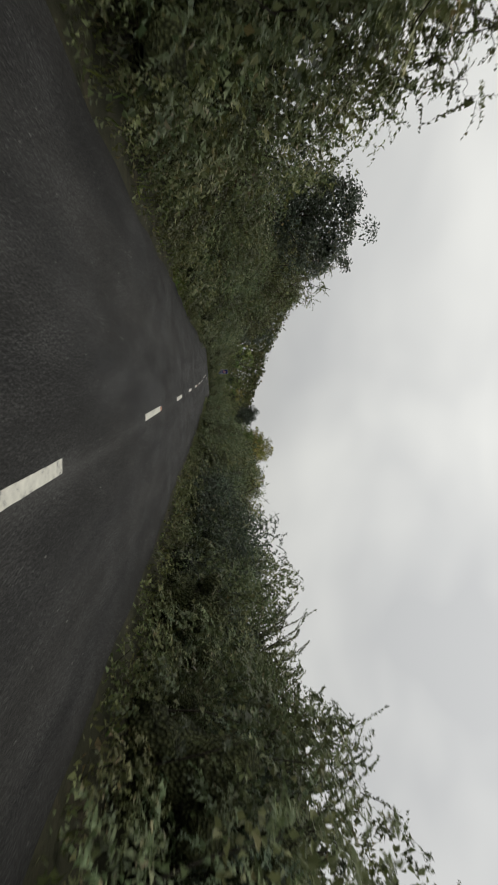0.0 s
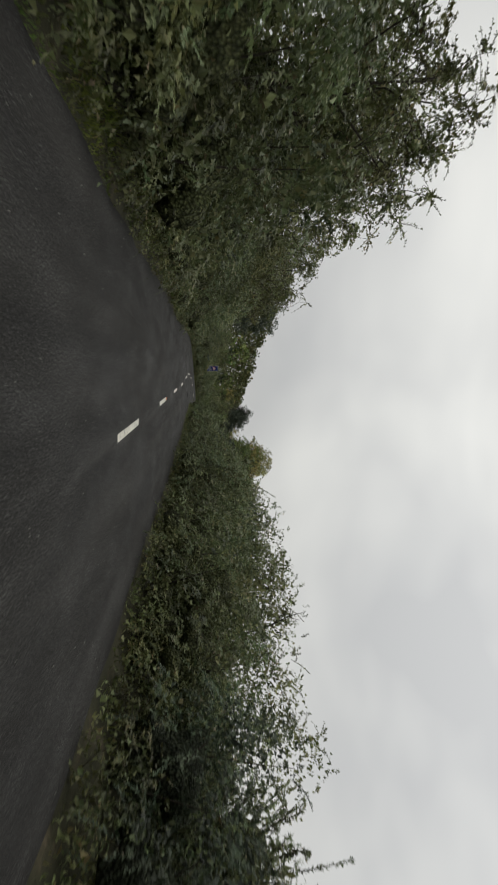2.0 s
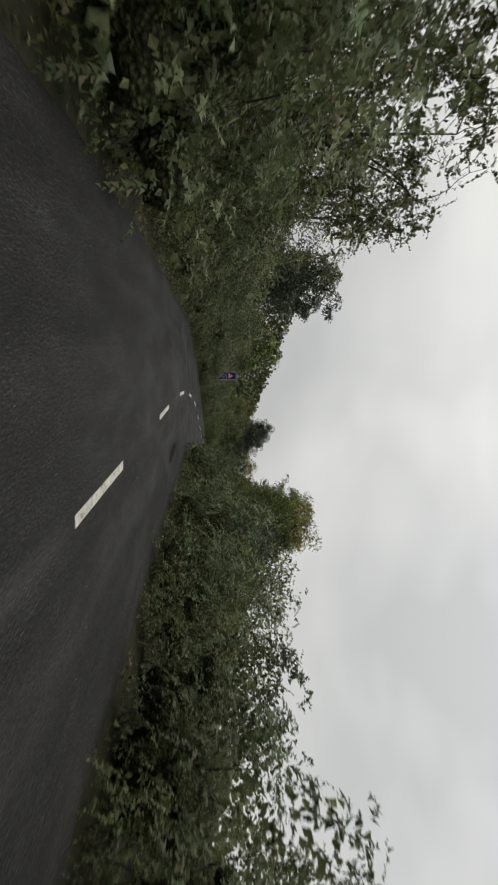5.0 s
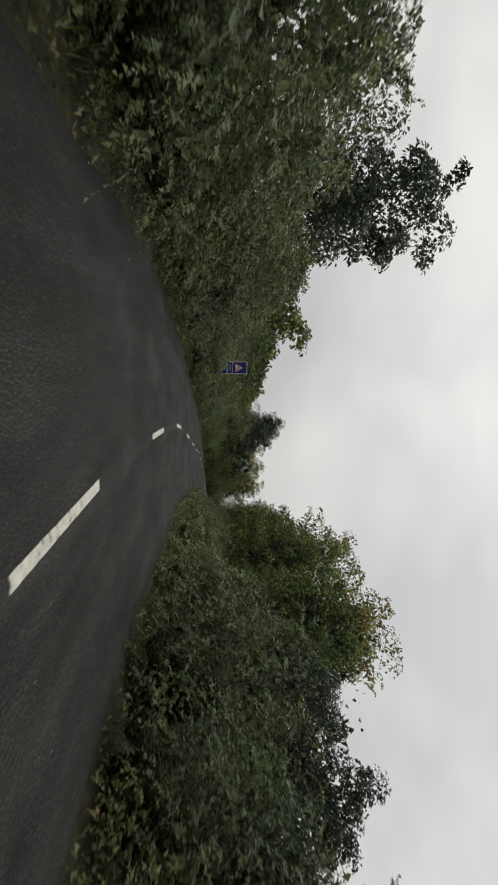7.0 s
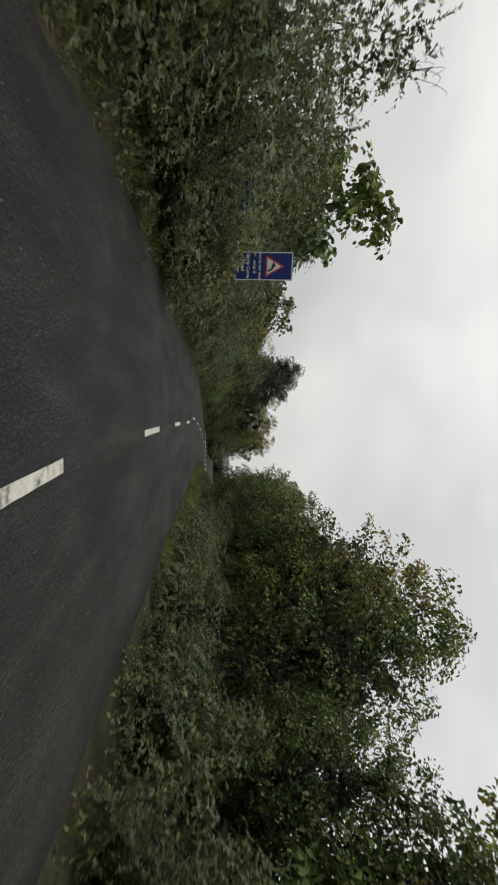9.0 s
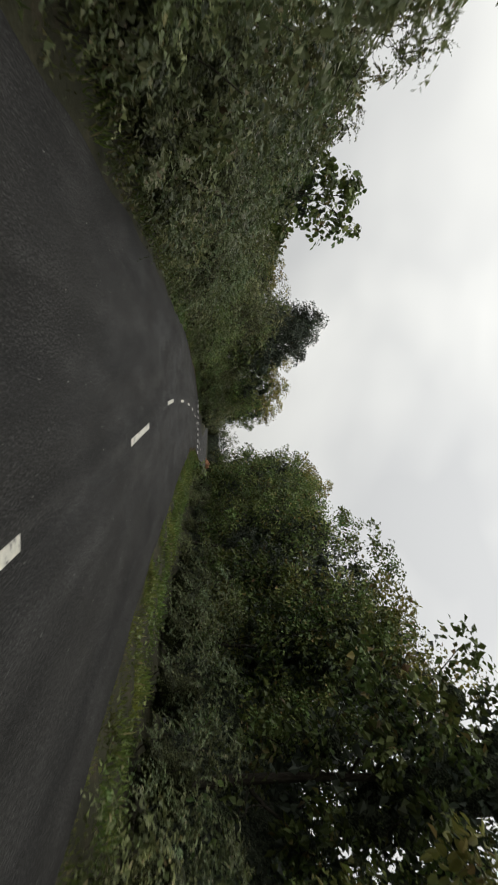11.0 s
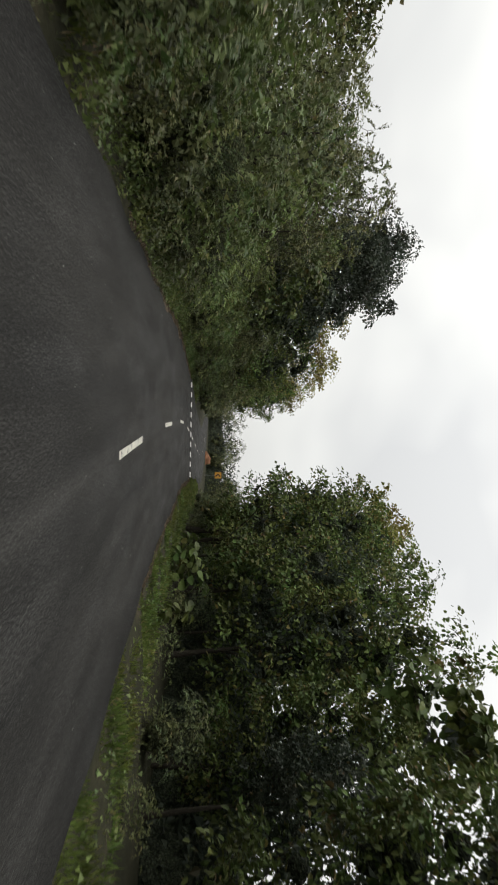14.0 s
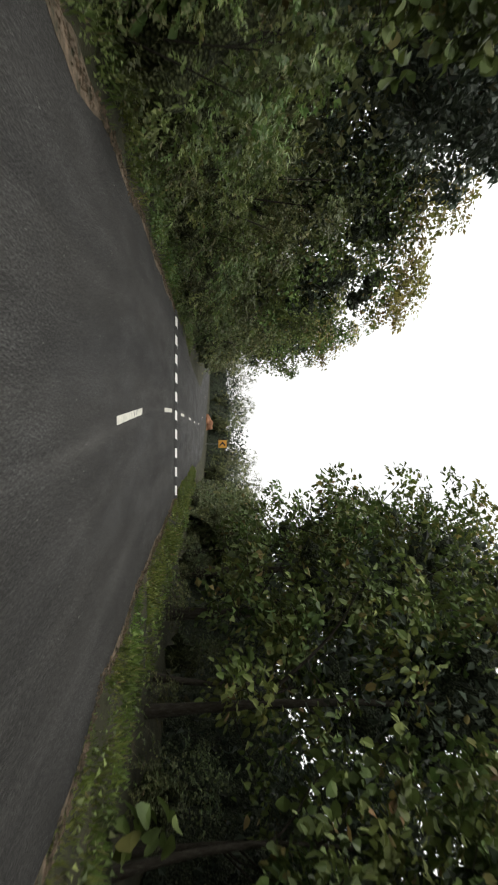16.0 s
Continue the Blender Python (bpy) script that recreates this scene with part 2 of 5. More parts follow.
    worn = noise_node(n, l, stain.outputs[0], 3.1, 3.0, 0.6)
    both = n.new("ShaderNodeMath")
    both.operation = 'MULTIPLY_ADD'
    both.inputs[1].default_value = 0.34
    l.new(worn.outputs["Fac"], both.inputs[0])
    l.new(specks.outputs["Fac"], both.inputs[2])
    pale = ramp_node(n, [(0.70, (0, 0, 0)), (0.80, (0.42, 0.42, 0.42)), (0.92, (1, 1, 1))])
    l.new(both.outputs[0], pale.inputs[0])
    c = mixed(n, l, c, (0.112, 0.111, 0.106), pale.outputs[0])
    l.new(c, b.inputs["Base Color"])
    damp = n.new("ShaderNodeMapRange")
    damp.inputs["From Min"].default_value, damp.inputs["From Max"].default_value = 0.35, 0.65
    damp.inputs["To Min"].default_value, damp.inputs["To Max"].default_value = 0.66, 0.88
    l.new(blot.outputs["Fac"], damp.inputs["Value"])
    l.new(damp.outputs[0], b.inputs["Roughness"])
    h = n.new("ShaderNodeMath")
    h.operation = 'ADD'
    l.new(chips.outputs["Fac"], h.inputs[0])
    l.new(coarse.outputs["Fac"], h.inputs[1])
    add_bump(n, l, b, h.outputs[0], 0.45, 0.012)
    return m


def earth(name, stops, scale, rough=0.95):
    m, n, l, b = material(name, rough, 0.2)
    tex = n.new("ShaderNodeTexCoord")
    a = noise_node(n, l, tex.outputs["Object"], scale, 6.0, 0.65)
    fine = noise_node(n, l, tex.outputs["Object"], scale * 14, 3.0, 0.6)
    r = ramp_node(n, stops)
    l.new(a.outputs["Fac"], r.inputs[0])
    g = ramp_node(n, [(0.3, (0.7, 0.7, 0.7)), (0.7, (1.25, 1.25, 1.25))])
    l.new(fine.outputs["Fac"], g.inputs[0])
    l.new(mixed(n, l, r.outputs[0], g.outputs[0], 1.0, 'MULTIPLY'), b.inputs["Base Color"])
    add_bump(n, l, b, fine.outputs["Fac"], 0.6, 0.04)
    return m


def worn_paint(name, colour, worn=(0.12, 0.12, 0.115), amount=0.36, rough=0.6):
    m, n, l, b = material(name, rough, 0.35)
    tex = n.new("ShaderNodeTexCoord")
    info = n.new("ShaderNodeObjectInfo")
    shift = n.new("ShaderNodeVectorMath")
    shift.operation = 'SCALE'
    shift.inputs[0].default_value = (37, 53, 11)
    l.new(info.outputs["Random"], shift.inputs["Scale"])
    add = n.new("ShaderNodeVectorMath")
    l.new(tex.outputs["Object"], add.inputs[0])
    l.new(shift.outputs[0], add.inputs[1])
    a = noise_node(n, l, add.outputs[0], 7.0, 6.0, 0.7)
    r = ramp_node(n, [(amount - 0.05, worn), (amount, tuple(0.75 * v for v in colour)), (amount + 0.2, colour)])
    l.new(a.outputs["Fac"], r.inputs[0])
    l.new(r.outputs[0], b.inputs["Base Color"])
    add_bump(n, l, b, a.outputs["Fac"], 0.2, 0.004)
    return m


def painted(name, colour, rough=0.45, specular=0.5, dirt=0.25, scale=4.0):
    m, n, l, b = material(name, rough, specular)
    tex = n.new("ShaderNodeTexCoord")
    a = noise_node(n, l, tex.outputs["Object"], scale, 6.0, 0.65)
    r = ramp_node(n, [(0.3, tuple(v * (1 - dirt) for v in colour)), (0.65, colour)])
    l.new(a.outputs["Fac"], r.inputs[0])
    l.new(r.outputs[0], b.inputs["Base Color"])
    return m


M_BARK = bark()
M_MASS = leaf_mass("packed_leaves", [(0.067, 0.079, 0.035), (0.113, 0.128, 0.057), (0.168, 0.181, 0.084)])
# Dark pair of M_MASS: shade inside wood and crowns, as a colour.
M_DARKMASS = leaf_mass("packed_dark_and_shade_leaves", [(0.048, 0.060, 0.040), (0.074, 0.089, 0.056), (0.108, 0.125, 0.079)])
M_ASPHALT = asphalt()
M_EARTH = earth("field_earth", [(0.3, (0.050, 0.060, 0.022)), (0.5, (0.085, 0.085, 0.038)), (0.75, (0.14, 0.105, 0.062))], 0.35)
M_VERGE = earth("verge_soil", [(0.28, (0.020, 0.022, 0.011)), (0.55, (0.037, 0.036, 0.019)), (0.78, (0.085, 0.066, 0.043))], 1.6)
M_SOIL = earth("edge_soil", [(0.35, (0.040, 0.040, 0.024)), (0.48, (0.11, 0.085, 0.058)), (0.72, (0.24, 0.175, 0.120))], 5.5)
M_GRIT = earth("pale_grit", [(0.3, (0.13, 0.125, 0.115)), (0.6, (0.24, 0.235, 0.22)), (0.8, (0.36, 0.35, 0.33))], 20.0)
M_RED = earth("red_soil", [(0.3, (0.16, 0.080, 0.045)), (0.55, (0.26, 0.125, 0.068)), (0.8, (0.34, 0.19, 0.11))], 1.4)
M_MARK = worn_paint("lane_paint", (0.66, 0.64, 0.55), amount=0.43)
M_HUMP = worn_paint("hump_paint", (0.74, 0.73, 0.69), amount=0.3)
M_STUD = painted("stud_orange", (0.75, 0.24, 0.06), 0.35)
M_TAR = earth("fresh_tar", [(0.3, (0.010, 0.010, 0.010)), (0.7, (0.017, 0.017, 0.0165))], 3.0, 0.9)
M_TAR.node_tree.nodes["Principled BSDF"].inputs["Specular IOR Level"].default_value = 0.05
M_BLUE = painted("sign_blue", (0.005, 0.026, 0.16), 0.45, 0.3, 0.35, 3.0)
M_WHITE = painted("sign_white", (0.72, 0.72, 0.72), 0.45, 0.5, 0.15)
M_SIGNRED = painted("sign_red", (0.52, 0.035, 0.045), 0.4)
M_BLACK = painted("sign_black", (0.02, 0.02, 0.02), 0.5)
M_YELLOW = painted("sign_yellow", (0.72, 0.36, 0.05), 0.45)
M_METAL = painted("galvanised_steel", (0.30, 0.31, 0.32), 0.5, 0.5, 0.4)
M_METAL.node_tree.nodes["Principled BSDF"].inputs["Metallic"].default_value = 0.6


# ---- mesh helpers ----
def mesh_from(name, verts, faces, mat, smooth=False):
    me = bpy.data.meshes.new(name)
    verts, faces = np.asarray(verts, np.float32), np.asarray(faces, np.int32)
    k = faces.shape[1]
    me.vertices.add(len(verts))
    me.vertices.foreach_set("co", verts.ravel())
    me.loops.add(faces.size)
    me.loops.foreach_set("vertex_index", faces.ravel())
    me.polygons.add(len(faces))
    me.polygons.foreach_set("loop_start", np.arange(len(faces), dtype=np.int32) * k)
    me.polygons.foreach_set("use_smooth", np.full(len(faces), smooth))
    me.materials.append(mat)
    me.update()
    me.validate()
    return me


def part(name, data, parent, label=""):
    """Links a mesh as one part of a thing."""
    ob = new(name, data)
    ob.parent = parent
    return tagged(ob, label)


def bm_mesh(name, bm, mat):
    me = bpy.data.meshes.new(name)
    bm.to_mesh(me)
    bm.free()
    me.materials.append(mat)
    return me


def block(sx, sy, sz, bevel=0.0, at=(0, 0, 0)):
    bm = bmesh.new()
    bmesh.ops.create_cube(bm, size=1, matrix=Matrix.LocRotScale(at, None, (sx, sy, sz)))
    if bevel:
        bmesh.ops.bevel(bm, geom=list(bm.edges), offset=bevel, segments=2, affect='EDGES')
    return bm


def plate(points, depth):
    """A flat outline in x and z, depth thick towards +y."""
    bm = bmesh.new()
    face = bm.faces.new([bm.verts.new((x, 0, z)) for x, z in points])
    out = bmesh.ops.extrude_face_region(bm, geom=[face])
    bmesh.ops.translate(bm, verts=[v for v in out["geom"] if isinstance(v, bmesh.types.BMVert)], vec=(0, depth, 0))
    bmesh.ops.recalc_face_normals(bm, faces=bm.faces)
    return bm


def tube(points, radii, sides=6):
    """A tapered round stem along points: vertices and quads."""
    points, radii = np.asarray(points, float), np.asarray(radii, float)
    way = np.gradient(points, axis=0)
    way /= np.linalg.norm(way, axis=1, keepdims=True) + 1e-9
    side = np.cross(way, [0.31, 0.87, 0.38])
    side /= np.linalg.norm(side, axis=1, keepdims=True) + 1e-9
    other = np.cross(way, side)
    a = np.arange(sides) * 2 * np.pi / sides
    v = points[:, None] + radii[:, None, None] * (np.cos(a)[None, :, None] * side[:, None] + np.sin(a)[None, :, None] * other[:, None])
    n = len(points)
    f = [(i * sides + j, i * sides + (j + 1) % sides, (i + 1) * sides + (j + 1) % sides, (i + 1) * sides + j) for i in range(n - 1) for j in range(sides)]
    return v.reshape(-1, 3), np.array(f)


def joined(pieces):
    verts, faces, base = [], [], 0
    for v, f in pieces:
        verts.append(v)
        faces.append(f + base)
        base += len(v)
    return np.concatenate(verts), np.concatenate(faces)


def leaves(base, way, face, length, width):
    """Diamond leaves with a slight fold: one quad each."""
    way = way / (np.linalg.norm(way, axis=1, keepdims=True) + 1e-9)
    side = np.cross(way, face)
    side /= np.linalg.norm(side, axis=1, keepdims=True) + 1e-9
    up = np.cross(side, way)
    length, width = length[:, None], width[:, None]
    mid = base + way * length * 0.45 + up * width * 0.22
    v = np.stack([base, mid + side * width / 2, base + way * length - up * length * 0.08, mid - side * width / 2], 1)
    return v.reshape(-1, 3), np.arange(4 * len(base)).reshape(-1, 4)


def broad_leaves(base, way, face, length, width):
    """Broad leaves folded along the midrib: two quads each."""
    way = way / (np.linalg.norm(way, axis=1, keepdims=True) + 1e-9)
    side = np.cross(way, face)
    side /= np.linalg.norm(side, axis=1, keepdims=True) + 1e-9
    up = np.cross(side, way)
    length, width = length[:, None], width[:, None]
    a = base + way * length * 0.28 + up * width * 0.16
    b = base + way * length * 0.68 + up * width * 0.10 - up * length * 0.05
    tip = base + way * length - up * length * 0.16
    v = np.stack([base, a + side * width * 0.46, b + side * width * 0.42, tip, b - side * width * 0.42, a - side * width * 0.46], 1)
    k = np.arange(len(base))[:, None] * 6
    return v.reshape(-1, 3), np.concatenate([k + [0, 1, 2, 3], k + [0, 3, 4, 5]])


def oval_leaves(base, way, face, length, width):
    """Large rounded leaves, folded along the midrib and drooping at the tip: four quads each."""
    way = way / (np.linalg.norm(way, axis=1, keepdims=True) + 1e-9)
    side = np.cross(way, face)
    side /= np.linalg.norm(side, axis=1, keepdims=True) + 1e-9
    up = np.cross(side, way)
    length, width = length[:, None], width[:, None]
    mid = base + way * length * 0.5
    tip = base + way * length - up * length * 0.20
    v = [base, mid, tip]
    for k in (1.0, -1.0):
        for along, out, lift in ((0.16, 0.30, 0.06), (0.48, 0.54, 0.12), (0.84, 0.32, -0.02)):
            v.append(base + way * length * along + side * width * out * k + up * (width * lift - length * 0.14 * along ** 2))
    k = np.arange(len(base))[:, None] * 9
    return np.stack(v, 1).reshape(-1, 3), np.concatenate([k + [0, 1, 4, 3], k + [1, 2, 5, 4], k + [0, 6, 7, 1], k + [1, 7, 8, 2]])


def cube_sphere(n=3):
    """A unit ball of quads."""
    g = np.linspace(-1, 1, n + 1)
    verts, faces = [], []
    for axis in range(3):
        for sign in (-1, 1):
            base = len(verts)
            for a in g:
                for b in g:
                    p = [a, b]
                    p.insert(axis, sign)
                    verts.append(p)
            for i in range(n):
                for j in range(n):
                    q = [base + i * (n + 1) + j, base + (i + 1) * (n + 1) + j, base + (i + 1) * (n + 1) + j + 1, base + i * (n + 1) + j + 1]
                    faces.append(q if (sign > 0) != (axis == 1) else q[::-1])
    v, back = np.unique(np.round(verts, 5), axis=0, return_inverse=True)
    v = np.tan(v * np.pi / 4)
    return v / np.linalg.norm(v, axis=1, keepdims=True), back.reshape(-1)[np.array(faces)]


BALL2, BALL3, BALL5 = cube_sphere(2), cube_sphere(3), cube_sphere(6)


def lump(rng, centre, size, shape=None, rough=0.22):
    """A knobbly ball of packed leaves."""
    v, f = shape or BALL2
    k = 1 + rng.normal(0, rough, (len(v), 1))
    return np.asarray(centre) + v * np.asarray(size) * k, f


def with_mass(me_name, loose, masses, mat, packed=None):
    """Loose leaves and packed lumps in one mesh."""
    v, f = joined([loose] + masses)
    me = mesh_from(me_name, v, f, mat)
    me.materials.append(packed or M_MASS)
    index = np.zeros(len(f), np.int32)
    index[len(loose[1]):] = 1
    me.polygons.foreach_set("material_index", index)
    smooth = index.astype(bool)
    me.polygons.foreach_set("use_smooth", smooth)
    return me


def ball(rng, n):
    v = rng.normal(size=(n, 3))
    return v / np.linalg.norm(v, axis=1, keepdims=True)


def slips(base, way, face, length, width):
    """Small pointed leaflets: one triangle each."""
    way = way / (np.linalg.norm(way, axis=1, keepdims=True) + 1e-9)
    side = np.cross(way, face)
    side /= np.linalg.norm(side, axis=1, keepdims=True) + 1e-9
    length, width = length[:, None], width[:, None]
    v = np.stack([base - side * width * 0.35, base + way * length * 0.3 + side * width * 0.65, base + way * length], 1)
    return v.reshape(-1, 3), np.arange(3 * len(base)).reshape(-1, 3)


def sprays(rng, start, way, length, count, leaf, droop, out_from=None, shape=leaves, thin=1.0):
    """Arching twigs with leaves on both sides."""
    n = len(start)
    u = np.linspace(0.08, 1.0, count)[None, :, None]
    l3 = length[:, None, None]
    pts = start[:, None] + way[:, None] * l3 * u + np.array([0, 0, -1.0]) * (droop[:, None, None] * l3 * u ** 2)
    tan = way[:, None] + np.array([0, 0, -2.0]) * droop[:, None, None] * u
    flip = np.where(np.arange(count) % 2 == 0, 1.0, -1.0)[None, :, None]
    across = np.cross(tan, [0, 0, 1.0]) + 1e-4
    across /= np.linalg.norm(across, axis=2, keepdims=True)
    out = tan * 0.7 + across * flip * 0.8 + rng.normal(size=pts.shape) * 0.35
    face = np.array([0, 0, 1.0]) + rng.normal(size=pts.shape) * 0.6
    if out_from is not None:
        face = face * 0.6 + out_from[:, None] * 0.9
    m = n * count
    size = leaf * rng.uniform(0.65, 1.3, m) * np.tile(np.linspace(1.12, 0.72, count), n)
    return shape(pts.reshape(m, 3), out.reshape(m, 3), face.reshape(m, 3), size, size * rng.uniform(0.44, 0.66, m) * thin)


def stems(start, way, length, droop, thick):
    """The thin bent stems of such twigs, three-sided."""
    out = []
    for p, w, l, d in zip(start, way, length, droop):
        u = np.array([0.0, 0.5, 1.0])[:, None]
        out.append(tube(p + w * l * u + np.array([0, 0, -1.0]) * d * l * u ** 2, [thick, thick * 0.7, thick * 0.3], 3))
    return out


# ---- the road's line: heading (degrees clockwise from +y) by metres along it ----
KNOTS = [0, 48, 80, 100, 112, 120, 128, 136, 144, 160, 168, 184, 200, 210, 236, 246, 290, 340]
HEADS = [12.2, 11.07, 10.85, 8.75, 11.71, 15.31, 19.1, 21.83, 22.52, 22.14, 24.37, 27.65, 31.34, 34.7, 37.5, 34.0, -22.0, -30.0]
STEP = 0.5
S_ALL = np.arange(0, 340 + STEP, STEP)
H_ALL = np.radians(np.interp(S_ALL + STEP / 2, KNOTS, HEADS))
X_ALL = np.r_[0, np.cumsum(np.sin(H_ALL) * STEP)[:-1]]
Y_ALL = np.r_[0, np.cumsum(np.cos(H_ALL) * STEP)[:-1]]
AT40 = (np.interp(40, S_ALL, X_ALL), np.interp(40, S_ALL, Y_ALL))
X_ALL, Y_ALL = X_ALL - AT40[0], Y_ALL - AT40[1] + 11.88


def rise(s):
    """The road climbs a little towards the bend."""
    return 0.00035 * max(0.0, min(s, 275.0) - 222.0) ** 2


def heading(s):
    return float(np.interp(s, S_ALL, H_ALL))


def on_road(s, right, z=0.0):
    """The place s metres along the road and so far to the right of its centre line."""
    h = heading(s)
    return Vector((float(np.interp(s, S_ALL, X_ALL)) + math.cos(h) * right, float(np.interp(s, S_ALL, Y_ALL)) - math.sin(h) * right, rise(s) + z))


def left_edge(s):
    return -3.5 + 0.10 * math.sin(s * 0.31) + 0.05 * math.sin(s * 1.7)


def right_edge(s):
    return float(np.interp(s, [30, 60, 70, 115, 130, 160, 172, 190, 230, 250, 300], [2.7, 2.75, 2.95, 2.75, 3.0, 3.3, 3.4, 3.05, 3.1, 3.6, 3.6])) + 0.08 * math.sin(s * 0.43) + 0.04 * math.sin(s * 1.9)


def strip(name, s0, s1, step, lats, z_of, mat, kind="structure", uv=False):
    """A sheet along the road; lats(s) gives its cross section."""
    verts, uvs = [], []
    rows = int(round((s1 - s0) / step)) + 1
    for i in range(rows):
        s = s0 + i * step
        cross = lats(s)
        for r in cross:
            verts.append(on_road(s, r, z_of(s, r)))
            uvs.append((r, s))
    k = len(cross)
    faces = [(i * k + j, i * k + j + 1, (i + 1) * k + j + 1, (i + 1) * k + j) for i in range(rows - 1) for j in range(k - 1)]
    me = mesh_from(name, [tuple(v) for v in verts], faces, mat, True)
    if uv:
        layer = me.uv_layers.new(name="road")
        for loop in me.loops:
            layer.data[loop.index].uv = uvs[loop.vertex_index]
    return tagged(new(name, me), kind=kind)


# ---- ground and road ----
def ground_sheet():
    """One sheet out to the horizon, finer near the road."""
    xs = np.r_[np.linspace(-2500, -260, 9), np.linspace(-220, 300, 66), np.linspace(340, 2500, 9)]
    ys = np.r_[np.linspace(-2000, -120, 7), np.linspace(-80, 400, 61), np.linspace(440, 3000, 9)]
    near = np.stack([X_ALL, Y_ALL], 1)[::4]
    verts = []
    for y in ys:
        for x in xs:
            d = np.hypot(*(near - (x, y)).T)
            far = float(d.min())
            base = rise(float(S_ALL[::4][d.argmin()]))
            bump = 0.5 * noise.noise(Vector((x, y, 0)) * 0.02) * min(1.0, max(0.0, (far - 12) / 40))
            verts.append((x, y, base * max(0, 1 - far / 200) - 0.12 + bump))
    k = len(xs)
    faces = [(j * k + i, j * k + i + 1, (j + 1) * k + i + 1, (j + 1) * k + i) for j in range(len(ys) - 1) for i in range(k - 1)]
    return tagged(new("ground", mesh_from("ground", verts, faces, M_EARTH, True)), "scrubby green and brown open ground", "ground", kind="structure")


ground_sheet()
road = strip("road", 0, 320, 0.5, lambda s: [left_edge(s) - 0.12, left_edge(s), -3.2, -2.2, -1.1, 0, 1.0, 2.0, right_edge(s) - 0.25, right_edge(s), right_edge(s) + 0.12],
             lambda s, r: (-0.10 if r < left_edge(s) - 0.05 or r > right_edge(s) + 0.05 else 0.0), M_ASPHALT, uv=True)
tagged(road, "worn dark grey two-lane asphalt road", "road")


def verge_height(s, r):
    out = (left_edge(s) - r) if r < 0 else (r - right_edge(s))
    p = on_road(s, r)
    return -0.05 + 0.05 * min(1, max(0, out)) + 0.10 * noise.noise(p * 0.9) * min(1, max(0, out / 0.8)) + 0.03 * noise.noise(p * 4.0)


for name, lats in (("verge_left", lambda s: [left_edge(s) + 0.02 - o for o in (7, 5, 3.5, 2.4, 1.6, 1.0, 0.6, 0.3, 0.0)]),
                   ("verge_right", lambda s: [right_edge(s) - 0.02 + o for o in (0.0, 0.3, 0.6, 1.0, 1.6, 2.4, 3.5, 5, 7)])):
    tagged(strip(name, 10, 300, 0.5, lats, verge_height, M_VERGE), "bare soil and weed verge beside the road", "verge")
def soil_edge(name, s0, s1, side, broad=0.30):
    """Crumbs of brown soil washed over the tar edge, in broken stretches."""
    edge = (lambda s: right_edge(s)) if side > 0 else (lambda s: left_edge(s))
    wide = lambda s: broad * (noise.noise(Vector((s * 0.45, side * 7.0, 1))) + 0.12) + 0.10 * noise.noise(Vector((s * 2.6, side, 4)))
    cross = lambda s: sorted(edge(s) + side * o * max(0.004, wide(s)) for o in (-0.55, -0.2, 0.4, 1.0, 1.5))
    def high(s, r):
        o = (r - edge(s)) * side
        return 0.004 + (0.0 if o < -0.01 else 0.02 * max(0, noise.noise(on_road(s, r) * 2.5))) - (0.09 if o > wide(s) * 1.2 else 0.0)
    tagged(strip(name, s0, s1, 0.25, cross, high, M_SOIL), "crumbling brown soil along the tar edge", "soil edge")


def crumbs(name, s0, s1, where_to, count, sizes, mat, label, category, seed):
    """Loose bits lying on the road: small uneven four-sided grains; where_to(s, k) gives their place across it."""
    rng = np.random.default_rng(seed)
    verts, faces = [], []
    for i in range(count):
        a = float(rng.uniform(s0, s1))
        p = on_road(a, where_to(a, rng), 0.0)
        r = float(rng.uniform(*sizes))
        turn = rng.uniform(0, 6.28)
        k = len(verts)
        for j in range(4):
            verts.append((p.x + r * math.cos(turn + j * 1.57) * rng.uniform(0.6, 1.2), p.y + r * math.sin(turn + j * 1.57) * rng.uniform(0.6, 1.2), p.z - 0.003))
        for j in range(4):
            verts.append((p.x + 0.6 * r * math.cos(turn + 0.3 + j * 1.57) * rng.uniform(0.6, 1.2), p.y + 0.6 * r * math.sin(turn + 0.3 + j * 1.57) * rng.uniform(0.6, 1.2), p.z + r * rng.uniform(0.5, 0.9)))
        faces += [(k + 4, k + 5, k + 6, k + 7)] + [(k + j, k + (j + 1) % 4, k + 4 + (j + 1) % 4, k + 4 + j) for j in range(4)]
    return tagged(new(name, mesh_from(name, verts, faces, mat)), label, category, kind="stuff")


def at_edge(side):
    edge = right_edge if side > 0 else left_edge
    return lambda s, rng: edge(s) + side * (0.10 + float(rng.normal(0, 0.055)) - 0.22 * max(0.0, noise.noise(Vector((s * 0.6, side * 3.0, 9)))))


crumbs("soil_crumbs", 184, 214, at_edge(1), 2200, (0.008, 0.032), M_SOIL, "brown soil crumbs along the tar edge", "soil", 31)
crumbs("soil_crumbs", 182, 212, at_edge(-1), 3000, (0.008, 0.036), M_SOIL, "brown soil crumbs along the tar edge", "soil", 32)
crumbs("loose_gravel", 36, 212, lambda s, rng: float(rng.uniform(-3.2, 2.8)), 2600, (0.004, 0.013), M_GRIT, "small pale stones lying on the tar", "gravel", 33)
soil_edge("soil_edge_right", 190, 214, 1)
soil_edge("soil_edge_left", 188, 211, -1, 0.62)


